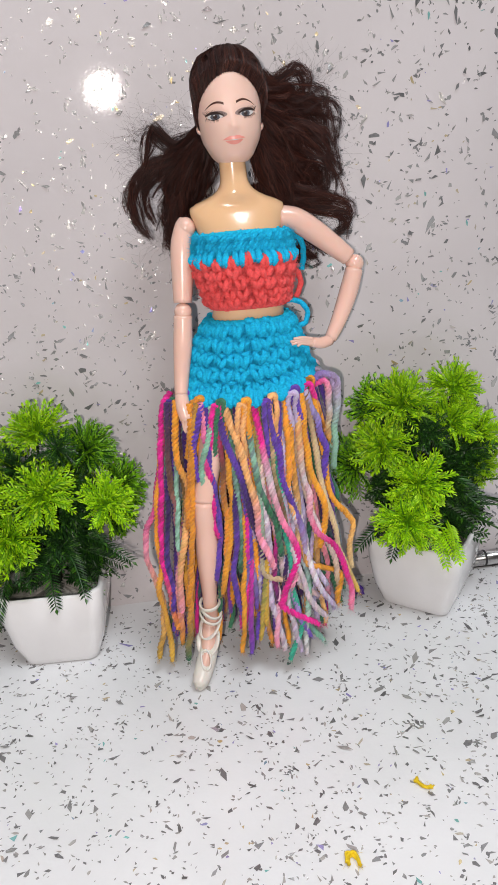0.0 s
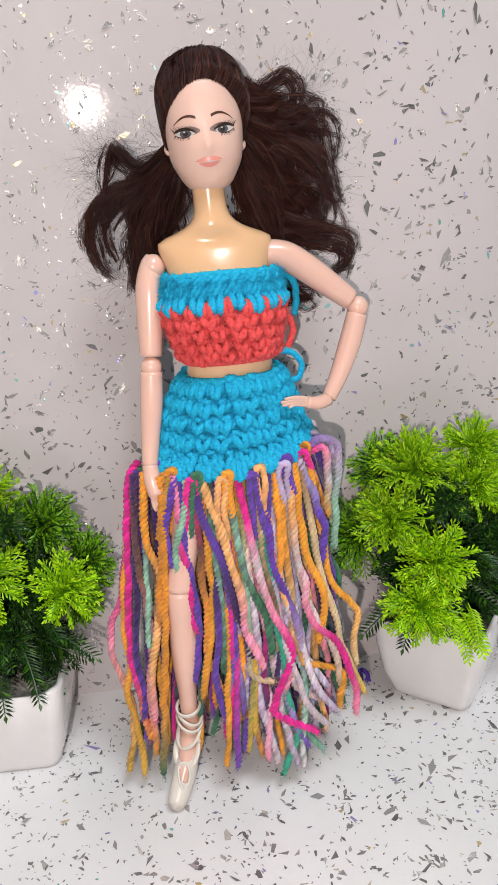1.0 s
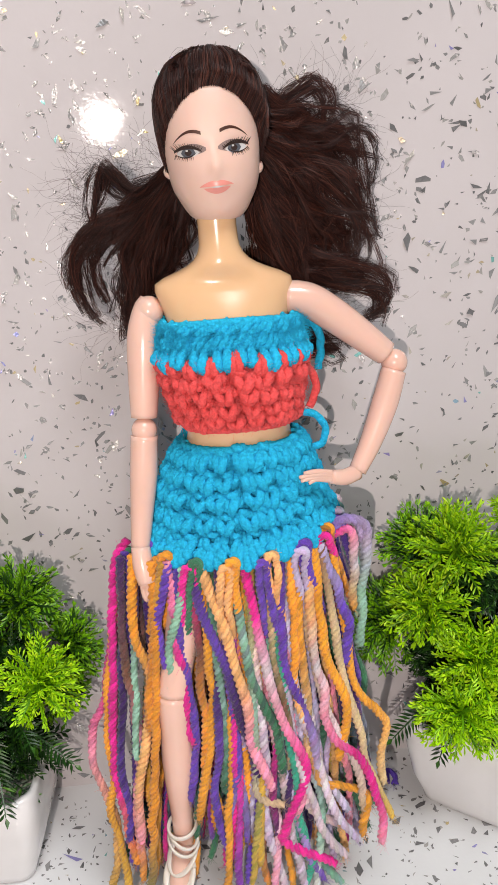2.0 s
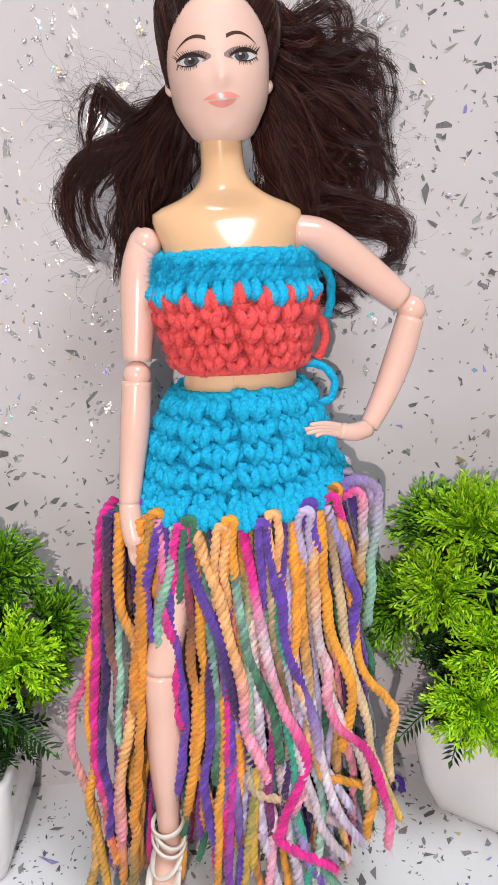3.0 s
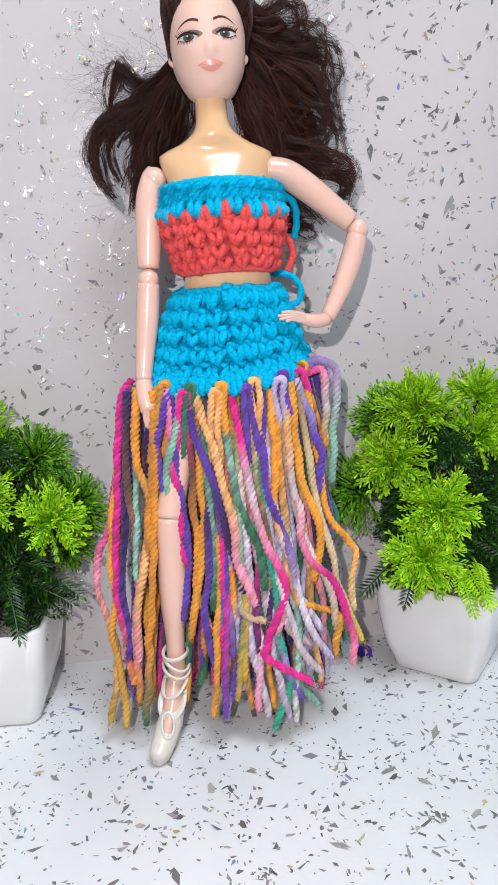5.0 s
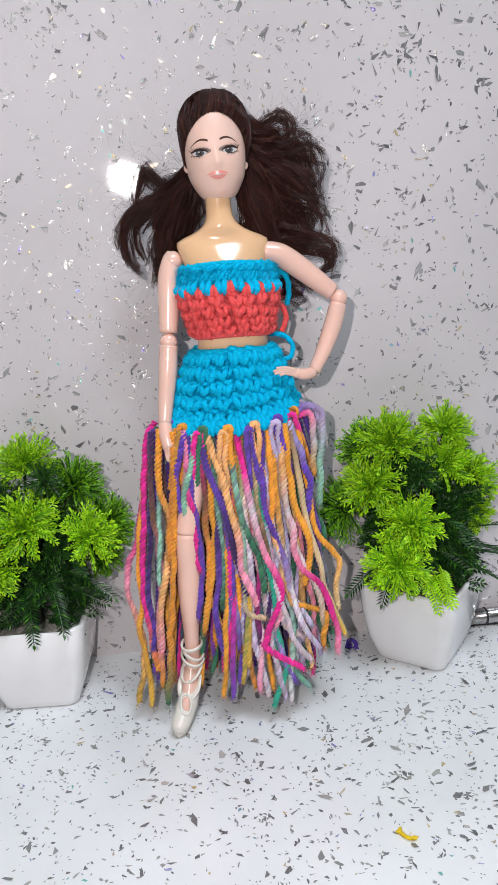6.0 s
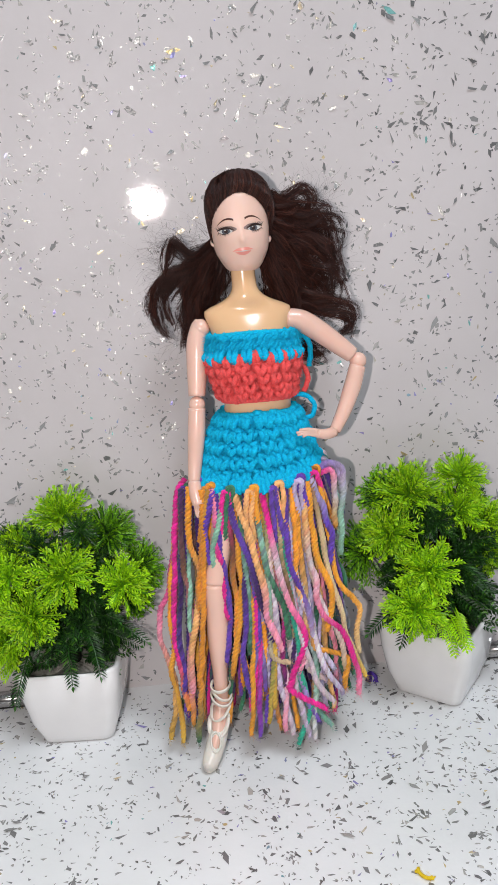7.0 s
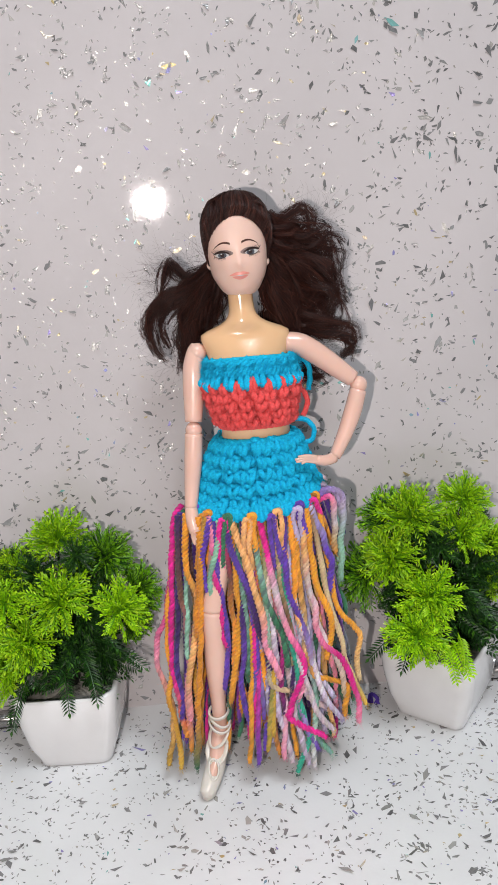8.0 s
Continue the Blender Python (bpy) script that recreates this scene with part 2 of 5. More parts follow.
def loft(shape, rings, sides=32, mat=0, caps=True, steps=0):
    """Closed rings (centre x, y, z, half width, half depth), flat in z, joined into one skin."""
    rings = np.asarray(rings, float)
    if steps:
        rings = smooth_line(rings, steps)
    a = np.linspace(0, 2 * np.pi, sides, endpoint=False)
    v = np.stack([rings[:, 0:1] + rings[:, 3:4] * np.cos(a), rings[:, 1:2] + rings[:, 4:5] * np.sin(a), np.repeat(rings[:, 2:3], sides, 1)], 2)
    n = len(rings)
    f = [(i * sides + j, i * sides + (j + 1) % sides, (i + 1) * sides + (j + 1) % sides, (i + 1) * sides + j) for i in range(n - 1) for j in range(sides)]
    if rings[0, 2] > rings[-1, 2]:
        f = [q[::-1] for q in f]
    if caps:
        f += [tuple(range(sides)), tuple((n - 1) * sides + j for j in range(sides))]
    shape.add(v.reshape(-1, 3), f, mat)


def box(shape, x0, x1, y0, y1, z0, z1, mat=0):
    v = [(x, y, z) for x in (x0, x1) for y in (y0, y1) for z in (z0, z1)]
    shape.add(v, [(0, 1, 3, 2), (4, 6, 7, 5), (0, 4, 5, 1), (2, 3, 7, 6), (0, 2, 6, 4), (1, 5, 7, 3)], mat)


# ---- the room ----
WALL_Y = 0.488


def setting(name, dims, mat, label):
    s = Shape()
    box(s, *dims)
    return tagged(part(name, s, mat, smooth=False), label, name.split("_")[0], kind="structure")


wall = setting("wall_north", (-1.6, 1.6, WALL_Y, WALL_Y + 0.1, -0.9, 1.6), M_WALL, "polished pale grey quartz backsplash wall with mirror flakes")
counter = setting("countertop", (-1.6, 1.6, -0.16, WALL_Y, -0.04, 0.0), M_COUNTER, "polished white quartz countertop with grey mirror flakes")
setting("cabinet_front", (-1.6, 1.6, -0.12, WALL_Y, -0.9, -0.04), M_ROOM, "plain closed front under the countertop")
setting("floor", (-1.6, 1.6, -2.4, -0.12, -0.95, -0.9), M_FLOOR, "plain kitchen floor")
setting("wall_south", (-1.6, 1.6, -2.5, -2.4, -0.95, 1.7), M_ROOM, "plain painted room wall")
setting("wall_west", (-1.7, -1.6, -2.5, WALL_Y + 0.1, -0.95, 1.7), M_ROOM, "plain painted room wall")
setting("wall_east", (1.6, 1.7, -2.5, WALL_Y + 0.1, -0.95, 1.7), M_ROOM, "plain painted room wall")
setting("ceiling", (-1.6, 1.6, -2.4, WALL_Y, 1.6, 1.7), M_CEIL, "plain white ceiling")


def flakes(count, u0, u1, v0, v1, upright, seed, grain):
    """Broken mirror chips set in the polished stone, each tipped a little."""
    rng = np.random.default_rng(seed)
    s = Shape()
    centres = rng.uniform((u0, v0), (u1, v1), (count, 2))
    for i in range(1, count):
        if rng.random() < 0.35:
            centres[i] = centres[i - 1] + rng.normal(0, 0.0025, 2)
    for c in centres:
        size = grain * math.exp(rng.normal(0, 0.55)) + 0.00014
        size = min(size, 0.0015)
        long = rng.uniform(1.0, 3.2)
        k = int(rng.integers(3, 6))
        a = np.linspace(0, 2 * np.pi, k, endpoint=False) + rng.normal(0, 0.35, k)
        r = size * rng.uniform(0.65, 1.25, k)
        turn = rng.uniform(0, np.pi)
        du, dv = r * np.cos(a) * long, r * np.sin(a)
        pu, pv = du * np.cos(turn) - dv * np.sin(turn), du * np.sin(turn) + dv * np.cos(turn)
        tu, tv = rng.normal(0, 0.09, 2)
        h = 0.00004 + pu * tu + pv * tv
        h = h - min(0, h.min()) + 0.00002
        pu, pv = c[0] + pu, c[1] + pv
        pts = np.stack([pu, WALL_Y - h, pv], 1) if upright else np.stack([pu, pv, h], 1)
        f = tuple(range(k))
        # no chip just beside the yellow curl
        if upright or abs(c[0] - 0.0868) > 0.0045 or abs(c[1] - 0.329) > 0.0045:
            s.add(pts, [f], 0)
    return s


tagged(part("mirror_flakes", flakes(27000, -0.40, 0.46, 0.004, 0.62, True, 3, 0.00041), M_FLAKE, wall, "grey and silver mirror chips", smooth=False), kind="stuff")
tagged(part("mirror_flakes", flakes(22000, -0.35, 0.42, 0.05, 0.486, False, 4, 0.00036), M_FLAKE, counter, "dark grey mirror chips", smooth=False), kind="stuff")

lamp = thing("ceiling_lamp", "round white flush ceiling lamp, lit", "lamp", (0.2, -0.1, 1.57))
s = Shape()
loft(s, [(0, 0, 0.03, 0.37, 0.37), (0, 0, 0.0, 0.38, 0.38), (0, 0, -0.01, 0.37, 0.37)], 40)
part("housing", s, M_LAMP, lamp)

# ---- the doll ----
BACK, LEAN_RATE = 0.417, 0.1


def body(x, z, w=0.0):
    """A place on the leaning doll: millimetres across, up and towards the wall."""
    return np.array([x / 1000, BACK + LEAN_RATE * z / 1000 + w / 1000, z / 1000])


def body_line(points, n):
    return smooth_line([body(*p) for p in points], n)


doll = Shape()
D_LIMB, D_TORSO, D_FACE, D_HAIR, D_DARK, D_SHADE, D_WHITE, D_IRIS, D_LIP = range(9)
DOLL_MATS = [M_LIMB, M_TORSO, M_FACE, M_HAIR, M_DARK, M_SHADE, M_EYEW, M_IRIS, M_LIP]


def torso_rings(rows):
    return [(*body(x, z, w), rx / 1000, ry / 1000) for z, x, rx, ry, w in rows]


loft(doll, torso_rings([(253, 33, 5.7, 5.4, 1), (243, 33.2, 5.7, 5.5, 1), (238, 33.4, 6.3, 5.9, 1), (234.6, 33.7, 8.8, 7.0, 1.5), (231.8, 33.9, 13.6, 8.2, 4),
                        (229.4, 33.9, 19.2, 8.6, 5), (227.0, 34.1, 20.9, 9.6, 5), (220, 34.4, 18.9, 12.8, 4.5), (212, 34.6, 17.6, 14.2, 3), (204, 35, 17.0, 13.4, 2),
                        (195, 35.4, 15.6, 13.0, 2), (187, 35.6, 15.8, 14.2, 2.2), (178, 35.4, 17.0, 13.4, 4.5), (165, 34.5, 20.0, 12.0, 7), (150, 34, 23.0, 12.0, 7.5),
                        (138, 33, 22, 11, 7.5)]), 40, D_TORSO, steps=60)


def limb(points, radii, n=26, sides=18, mat=D_LIMB):
    line = body_line(points, n)
    r = smooth_line([(i, 0, 0, q) for i, q in enumerate(radii)], n)[:, 3] / 1000
    tube(doll, line, r, sides, mat)


def ball(x, z, w, r, mat=D_LIMB):
    c = body(x, z, w)
    a = np.linspace(-np.pi / 2 + 0.05, np.pi / 2 - 0.05, 12)
    loft(doll, [(c[0], c[1], c[2] + r / 1000 * math.sin(q), r / 1000 * math.cos(q), r / 1000 * math.cos(q)) for q in a], 18, mat)


# the arm that hangs down
ball(11.0, 220.6, 6.3, 4.6)
limb([(11.6, 223.6, 6.6), (9.6, 219.4, 6), (8.1, 206, 4.5), (6.5, 189.2, 2.5)], [3.2, 5.2, 4.9, 4.1])
ball(6.2, 185.4, 2.0, 4.0)
limb([(6.0, 183.6, 2), (4.8, 172.4, 1), (2.9, 159, 0), (1.5, 149.0, -2)], [4.2, 4.3, 3.7, 3.0])
limb([(1.5, 149.2, -2), (1.9, 143.6, -4), (2.9, 138.5, -5.5)], [3.0, 3.4, 3.2], 10)
for dx, dz in ((-1.9, 3), (-0.6, 0), (0.8, 0.6), (2.0, 2)):
    limb([(2.7 + dx * 0.8, 139.5, -5.5), (3.3 + dx, 134.4, -6), (3.9 + dx, 129.2 + dz, -5.6)], [1.1, 0.95, 0.6], 8, 8)
limb([(4.4, 143.6, -5), (6.4, 139.5, -6.5), (6.8, 136.4, -7)], [1.1, 0.9, 0.6], 8, 8)
# the bent arm with its hand on the hip
limb([(52.5, 222.0, 5), (56.5, 221.6, 5), (61.5, 219.6, 5), (71, 212.6, 5.5), (83.6, 202.2, 6)], [5.0, 5.3, 5.2, 4.7, 4.0], 32)
ball(86.3, 199.2, 6, 4.2)
limb([(85.8, 196.8, 5), (82.4, 187.6, 3), (77, 176.6, 0), (71.6, 168.2, -3)], [4.0, 4.2, 3.6, 2.8])
limb([(71.4, 167.8, -3), (66.8, 167.6, -5.5), (62.1, 168.8, -7)], [2.6, 2.6, 2.2], 10)
for i, (dz, ln) in enumerate(((1.8, 9.5), (0.6, 11), (-0.6, 10.5), (-1.6, 8))):
    limb([(62.9, 168.8 + dz * 0.6, -7), (57.5, 170.4 + dz * 0.7, -9), (63.0 - ln, 170.2 + dz, -10.2)], [1.15, 0.95, 0.55], 8, 8)
# legs
limb([(20, 148, 1), (14, 124, -1), (8.5, 103, -3.5), (7.3, 97, -4.5)], [9.5, 7.9, 5.7, 5.4])
limb([(7.3, 97.5, -4.5), (6.9, 89, -4.2), (6.8, 77, -2.5), (6.0, 58, -1.5), (5.5, 42, 0.6), (5.1, 27, 2.6), (3.6, 21, 2)], [5.1, 5.3, 5.7, 4.9, 3.8, 3.6, 3.8], 36)
limb([(4.2, 27, 2.6), (1.8, 15.5, -3), (-2.1, 8, -9.5), (-4.2, 5, -14)], [3.6, 3.8, 3.4, 2.2])
limb([(47, 148, 7), (49, 120, 12), (50, 95, 16), (49.5, 60, 21), (49, 32, 21)], [9.5, 7.4, 5.0, 5.2, 3.4], 36)
limb([(49, 34, 21), (49, 18, 18), (49, 8, 14), (49.5, 5, 11)], [3.4, 3.8, 3.4, 2.2])

# the head
HX = 33.4
PROFILE = smooth_line([(246.2, 5.8, 0.36), (248, 8.0, 0.54), (251, 9.9, 0.71), (255, 12.0, 0.85), (260, 13.1, 0.96), (266, 13.8, 1.0), (272, 13.8, 1.0), (278, 12.7, 0.95),
                       (283, 10.3, 0.84), (287, 6.8, 0.6), (289, 2.5, 0.3)], 60)


def head_point(x, z, lift=0.0):
    """The front skin of the face."""
    rx = np.interp(z, PROFILE[:, 0], PROFILE[:, 1])
    fy = np.interp(z, PROFILE[:, 0], PROFILE[:, 2])
    q = min(1.0, abs(x - HX) / rx)
    w = 3 - 17 * fy * (1 - q ** 2.3) ** 0.5
    dx = x - HX
    w -= 1.3 * math.exp(-(dx / 1.7) ** 2) * math.exp(-((z - 261.2) / 2.3) ** 2)
    w -= 0.4 * math.exp(-(dx / 1.5) ** 2) * math.exp(-((z - 266) / 3.5) ** 2)
    w -= 0.7 * math.exp(-(dx / 3.2) ** 2) * math.exp(-((z - 256) / 1.3) ** 2)
    w -= 0.8 * math.exp(-(dx / 3.0) ** 2) * math.exp(-((z - 249.5) / 1.8) ** 2)
    for e in (-6.0, 6.0):
        w += 0.9 * math.exp(-((dx - e) / 2.8) ** 2) * math.exp(-((z - 266) / 1.9) ** 2)
    # the head leans a little
    return body(x - 0.06 * (z - 262), z + 0.06 * (x - HX), w - lift)


nz, nx = 56, 44
zs = np.linspace(246.4, 288.8, nz)
grid = []
for z in zs:
    rx = np.interp(z, PROFILE[:, 0], PROFILE[:, 1])
    for a in np.linspace(-np.pi / 2, np.pi / 2, nx):
        grid.append(head_point(HX + rx * math.sin(a) * 0.9995, z))
doll.add(grid, [(i * nx + j, i * nx + j + 1, (i + 1) * nx + j + 1, (i + 1) * nx + j) for i in range(nz - 1) for j in range(nx - 1)], D_FACE)
loft(doll, [(*body(HX, z, 3), rx * 0.999 / 1000, 17 * fy * 0.8 / 1000) for z, rx, fy in PROFILE[::3]], 32, D_FACE)
ball(21.2, 260.0, 2, 2.1, D_FACE)
ball(45.6, 260.0, 2, 2.1, D_FACE)


def patch(cx, cz, fx, mat, lift, n=10, m=4):
    """A painted patch on the face; fx(s) gives x, lower z and upper z for s from 0 to 1."""
    v = []
    for i in range(n + 1):
        x, lo, hi = fx(i / n)
        for j in range(m + 1):
            v.append(head_point(cx + x, cz + lo + (hi - lo) * j / m, lift))
    k = m + 1
    doll.add(v, [(i * k + j, (i + 1) * k + j, (i + 1) * k + j + 1, i * k + j + 1) for i in range(n) for j in range(m)], mat)


D_BROW = len(DOLL_MATS)
DOLL_MATS.append(M_BROW)
lash = np.random.default_rng(8)
for side in (-1, 1):
    ex, ez = HX - 0.6 + side * 6.2, 265.3
    arch = lambda q: math.sin(math.pi * min(1.0, max(0.0, q))) ** 0.75
    # smoky lid, heavier towards the nose
    patch(ex - side * 0.7, ez + 0.3, lambda q: (side * (q - 0.5) * 7.8, -0.9 * arch(q), 2.5 * arch(q * 0.8 + 0.12) - 0.5), D_SHADE, 0.05)
    patch(ex, ez, lambda q: (side * (q - 0.47) * 6.0, -1.1 * arch(q), 1.1 * arch(q) + 0.3 * q), D_WHITE, 0.10)
    patch(ex - 0.2, ez + 0.1, lambda q: ((q - 0.5) * 3.8, -1.25 * math.sin(math.pi * q) ** 0.6, 1.45 * math.sin(math.pi * q) ** 0.6), D_IRIS, 0.15)
    patch(ex - 0.2, ez + 0.15, lambda q: ((q - 0.5) * 1.9, -0.8 * math.sin(math.pi * q) ** 0.6, 0.8 * math.sin(math.pi * q) ** 0.6), D_DARK, 0.2)
    patch(ex - 0.5, ez + 0.65, lambda q: ((q - 0.5) * 0.6, -0.2, 0.25), D_WHITE, 0.24, 3, 2)
    patch(ex, ez, lambda q: (side * (q - 0.47) * 7.4, 0.9 * arch(q) + 0.3 * q, 1.65 * arch(q) + 0.65 * q + 0.1), D_DARK, 0.2)
    patch(ex, ez, lambda q: (side * (q - 0.35) * 5.6, -1.2 * arch(q), -0.95 * arch(q) + 0.1), D_DARK, 0.2)
    for i in range(15):
        q = 0.06 + 0.067 * i + lash.normal(0, 0.01)
        x0, z0 = ex + side * (q - 0.47) * 7.0, ez + 1.3 * arch(q) + 0.5 * q
        reach = (0.7 + 0.9 * q) * lash.uniform(0.8, 1.15)
        tip = (x0 + side * (q - 0.35) * 2.2, z0 + reach)
        tube(doll, [head_point(x0, z0, 0.15), head_point((x0 + tip[0]) / 2, z0 + reach * 0.55, 0.3), head_point(*tip, 0.38)], [0.00012, 0.00009, 0.00003], 4, D_DARK)
        if i > 3:
            zl = ez - 1.15 * arch(q)
            tube(doll, [head_point(x0, zl, 0.15), head_point(x0 + side * (q - 0.3) * 0.9, zl - lash.uniform(0.6, 1.1), 0.2)], [0.0001, 0.00003], 4, D_DARK)
    bow = lambda q: 1.7 * math.sin(math.pi * min(1, q * 0.75 + 0.12)) - 1.3 - 1.7 * q * q
    patch(ex + side * 0.1, ez + 4.9, lambda q: (side * (q - 0.5) * 7.6, bow(q), bow(q) + 0.85 * (1 - q) ** 0.5 + 0.08), D_BROW, 0.08, 16, 2)
# parted lips with a pale line of teeth
patch(HX - 0.5, 256.3, lambda q: ((q - 0.5) * 9.4, 0.0, 1.55 * math.sin(math.pi * q) ** 0.8 - 0.35 * math.exp(-((q - 0.5) / 0.08) ** 2)), D_LIP, 0.14, 16, 3)
patch(HX - 0.4, 255.9, lambda q: ((q - 0.5) * 7.4, -1.7 * math.sin(math.pi * q) ** 0.8, 0.0), D_LIP, 0.22, 16, 3)
patch(HX - 0.3, 256.15, lambda q: ((q - 0.5) * 3.6, -0.28 * math.sin(math.pi * q), 0.2 * math.sin(math.pi * q)), D_WHITE, 0.3, 10, 2)

# hair: a combed cap, locks that spread to both sides, loose fibres
rng = np.random.default_rng(11)


CAP = np.array([(246.0 if z < 250 else 262 + (z - 262) * 1.095, rx + 2.6, min(1.08, fy * 1.08)) for z, rx, fy in PROFILE])


def hair_point(x, z, lift=0.0):
    """The outer skin of the combed hair."""
    rx = np.interp(z, CAP[:, 0], CAP[:, 1])
    fy = np.interp(z, CAP[:, 0], CAP[:, 2])
    q = min(1.0, abs(x - HX) / rx)
    return body(x, z, 3.4 - 17 * fy * (1 - q ** 2.3) ** 0.5 - lift)


def cap_line(a, n, grow):
    """A fibre combed from the hairline over the crown to the back; a runs from one ear (-1) to the other (1)."""
    z0 = 281.4 - 21.0 * abs(a) ** 2.1
    rx = np.interp(z0, PROFILE[:, 0], PROFILE[:, 1])
    x0 = HX + 0.7 * (1 - abs(a)) + rx * 0.985 * math.sin(a * math.pi / 2)
    zt = 291.3 - 5.5 * abs(a) ** 2
    out = []
    for e in np.linspace(0, 1, n):
        if e < 0.72:
            u = e / 0.72
            z = z0 + (zt - z0) * math.sin(u * math.pi / 2)
            k = 0.985 * np.interp(z, CAP[:, 0], CAP[:, 1])
            x = HX + (x0 - HX) * (1 + 0.26 * math.sin(u * math.pi)) * (1 - 0.42 * u ** 2) + 0.5 * math.sin(a * 14 + u * 3) * u
            x = HX + max(-k, min(k, x - HX))
            b = min(1.0, u * 5)
            out.append(head_point(x, min(z, 288.5), 0.15) * (1 - b) + hair_point(x, z, grow) * b)
        else:
            u = (e - 0.72) / 0.28
            out.append(out[-1] + np.array([0, 0.0055, -0.0016 * u]))
    return np.array(out)


def roll(a):
    """The hair is combed back in soft rolls."""
    return 0.2 + 0.75 * math.sin(a * 21 + 0.8) + 0.45 * math.sin(a * 47 + 2)


n_cap, m_cap = 96, 18
v = []
for i in range(n_cap + 1):
    a = -1 + 2 * i / n_cap
    v.extend(cap_line(a, m_cap, roll(a)))
doll.add(v, [(i * m_cap + j, (i + 1) * m_cap + j, (i + 1) * m_cap + j + 1, i * m_cap + j + 1) for i in range(n_cap) for j in range(m_cap - 1)], D_HAIR)
lines = []
for i in range(1700):
    a = rng.uniform(-1, 1)
    lines.append(cap_line(a, 14, roll(a) + rng.uniform(0.0, 0.5)) + rng.normal(0, 0.00022, (1, 3)) + np.cumsum(rng.normal(0, 0.00005, (14, 3)), 0))
fibres(doll, lines, 0.00012, 0.00009, D_HAIR)
# the back of the head
loft(doll, [(*body(HX, z, 9), rx * 1.06 / 1000, 16.5 * fy / 1000) for z, rx, fy in PROFILE[4:57:3]], 28, D_HAIR)


def lock(points, spread, count, core):
    """A lock of fibres round a guide, with a darker solid heart."""
    n = 15
    guide = body_line(points, n)
    f = np.linspace(0, 1, n)
    wide = spread / 1000 * (0.6 + 0.8 * np.sin(np.pi * np.clip(f * 0.9 + 0.05, 0, 1)))
    taper = np.where(f > 0.8, 1 - (f - 0.8) * 2.4, 1.0)
    tube(doll, guide[:11], core * 0.8 / 1000 * (0.35 + 0.65 * np.sin(np.pi * np.linspace(0.1, 1, 11))) * np.linspace(0.9, 0.35, 11), 9, D_HAIR)
    for _ in range(max(1, count // 7)):
        # a small clump whose fibres wave together
        off = rng.normal(0, 0.7, 3)
        ph, fr, am = rng.uniform(0, 6.3, 3), rng.uniform(4, 15, 3), rng.uniform(0.4, 1.7, 3) * spread / 1000 * 0.6
        clump = guide + off[None, :] * (wide * taper)[:, None] + np.sin(f[:, None] * fr + ph) * am * np.minimum(1, f[:, None] * 2)
        m = 17
        o2 = rng.normal(0, 1, (m, 1, 3)) * np.minimum(0.00055, 0.2 * wide)[None, :, None]
        ph2, fr2 = rng.uniform(0, 6.3, (m, 1, 3)), rng.uniform(6, 30, (m, 1, 3))
        amp = np.where(rng.random((m, 1, 1)) < 0.15, rng.uniform(0.7, 1.8, (m, 1, 1)), rng.uniform(0.05, 0.3, (m, 1, 1)))
        frizz = np.sin(f[None, :, None] * fr2 + ph2) * amp * 0.001 * np.minimum(1, f[None, :, None] * 3)
        lines = clump[None] + o2 + frizz
        k = int(rng.integers(10, n + 1))
        lines = lines[:, :k]
        lines[:, :, 1] = np.minimum(lines[:, :, 1], WALL_Y - 0.0006)
        fibres(doll, lines, 0.000085, 0.00005, D_HAIR)


lock([(44, 279, 6), (51, 275, 11), (58, 279, 13), (65, 282, 14), (69, 276, 14), (68, 266, 15)], 1.5, 80, 0.4)
lock([(45, 274, 8), (54, 269, 14), (63, 269, 17), (71, 268, 18), (77, 262, 17), (79, 252, 16)], 3.8, 230, 2.4)
lock([(46, 268, 9), (56, 262, 16), (66, 257, 20), (75, 251, 19), (79, 242, 18), (76, 231, 18)], 4.2, 260, 3.8)
lock([(46, 262, 10), (54, 252, 17), (62, 245, 21), (71, 239, 20), (76, 231, 19), (73, 225, 19)], 4.6, 260, 4.4)
lock([(45, 258, 9), (50, 246, 15), (56, 236, 18), (64, 229, 19), (72, 226, 18), (80, 224, 18), (86.5, 220, 18), (86, 213, 19), (81, 211, 20)], 2.6, 240, 1.8)
lock([(44, 254, 8), (47, 243, 13), (51, 234, 16), (57, 229, 18), (66, 226, 19), (76, 221, 19)], 3.2, 210, 2.8)
lock([(48, 236, 17), (52, 222, 20), (58, 211, 21), (66, 205, 21), (74, 201, 20)], 3.6, 190, 3.2)
lock([(46, 234, 17), (48, 222, 20), (54, 209, 21), (62, 203, 21), (69, 200, 21)], 3.6, 170, 3.4)
lock([(46, 272, 12), (58, 265, 22), (68, 253, 24), (72, 238, 24)], 5.0, 200, 4.8)
lock([(46, 262, 14), (54, 248, 22), (60, 236, 23), (58, 226, 22)], 5.4, 200, 5.2)
lock([(22, 262, 8), (15, 255, 14), (9, 254, 16), (5, 257.5, 16), (1.5, 261, 15), (-1, 256, 15), (-3, 249, 16), (-5, 242, 17)], 1.4, 120, 0.6)
lock([(22, 258, 9), (14, 250, 16), (5, 246, 18), (-4, 242, 18), (-10, 236, 18), (-11, 228, 18), (-8, 219, 19), (-3, 214, 20)], 1.8, 160, 0.8)
lock([(22, 257, 9), (13, 248, 16), (3, 243, 19), (-4, 237, 19), (-5, 229, 19), (-2, 221, 19)], 1.3, 70, 0.4)
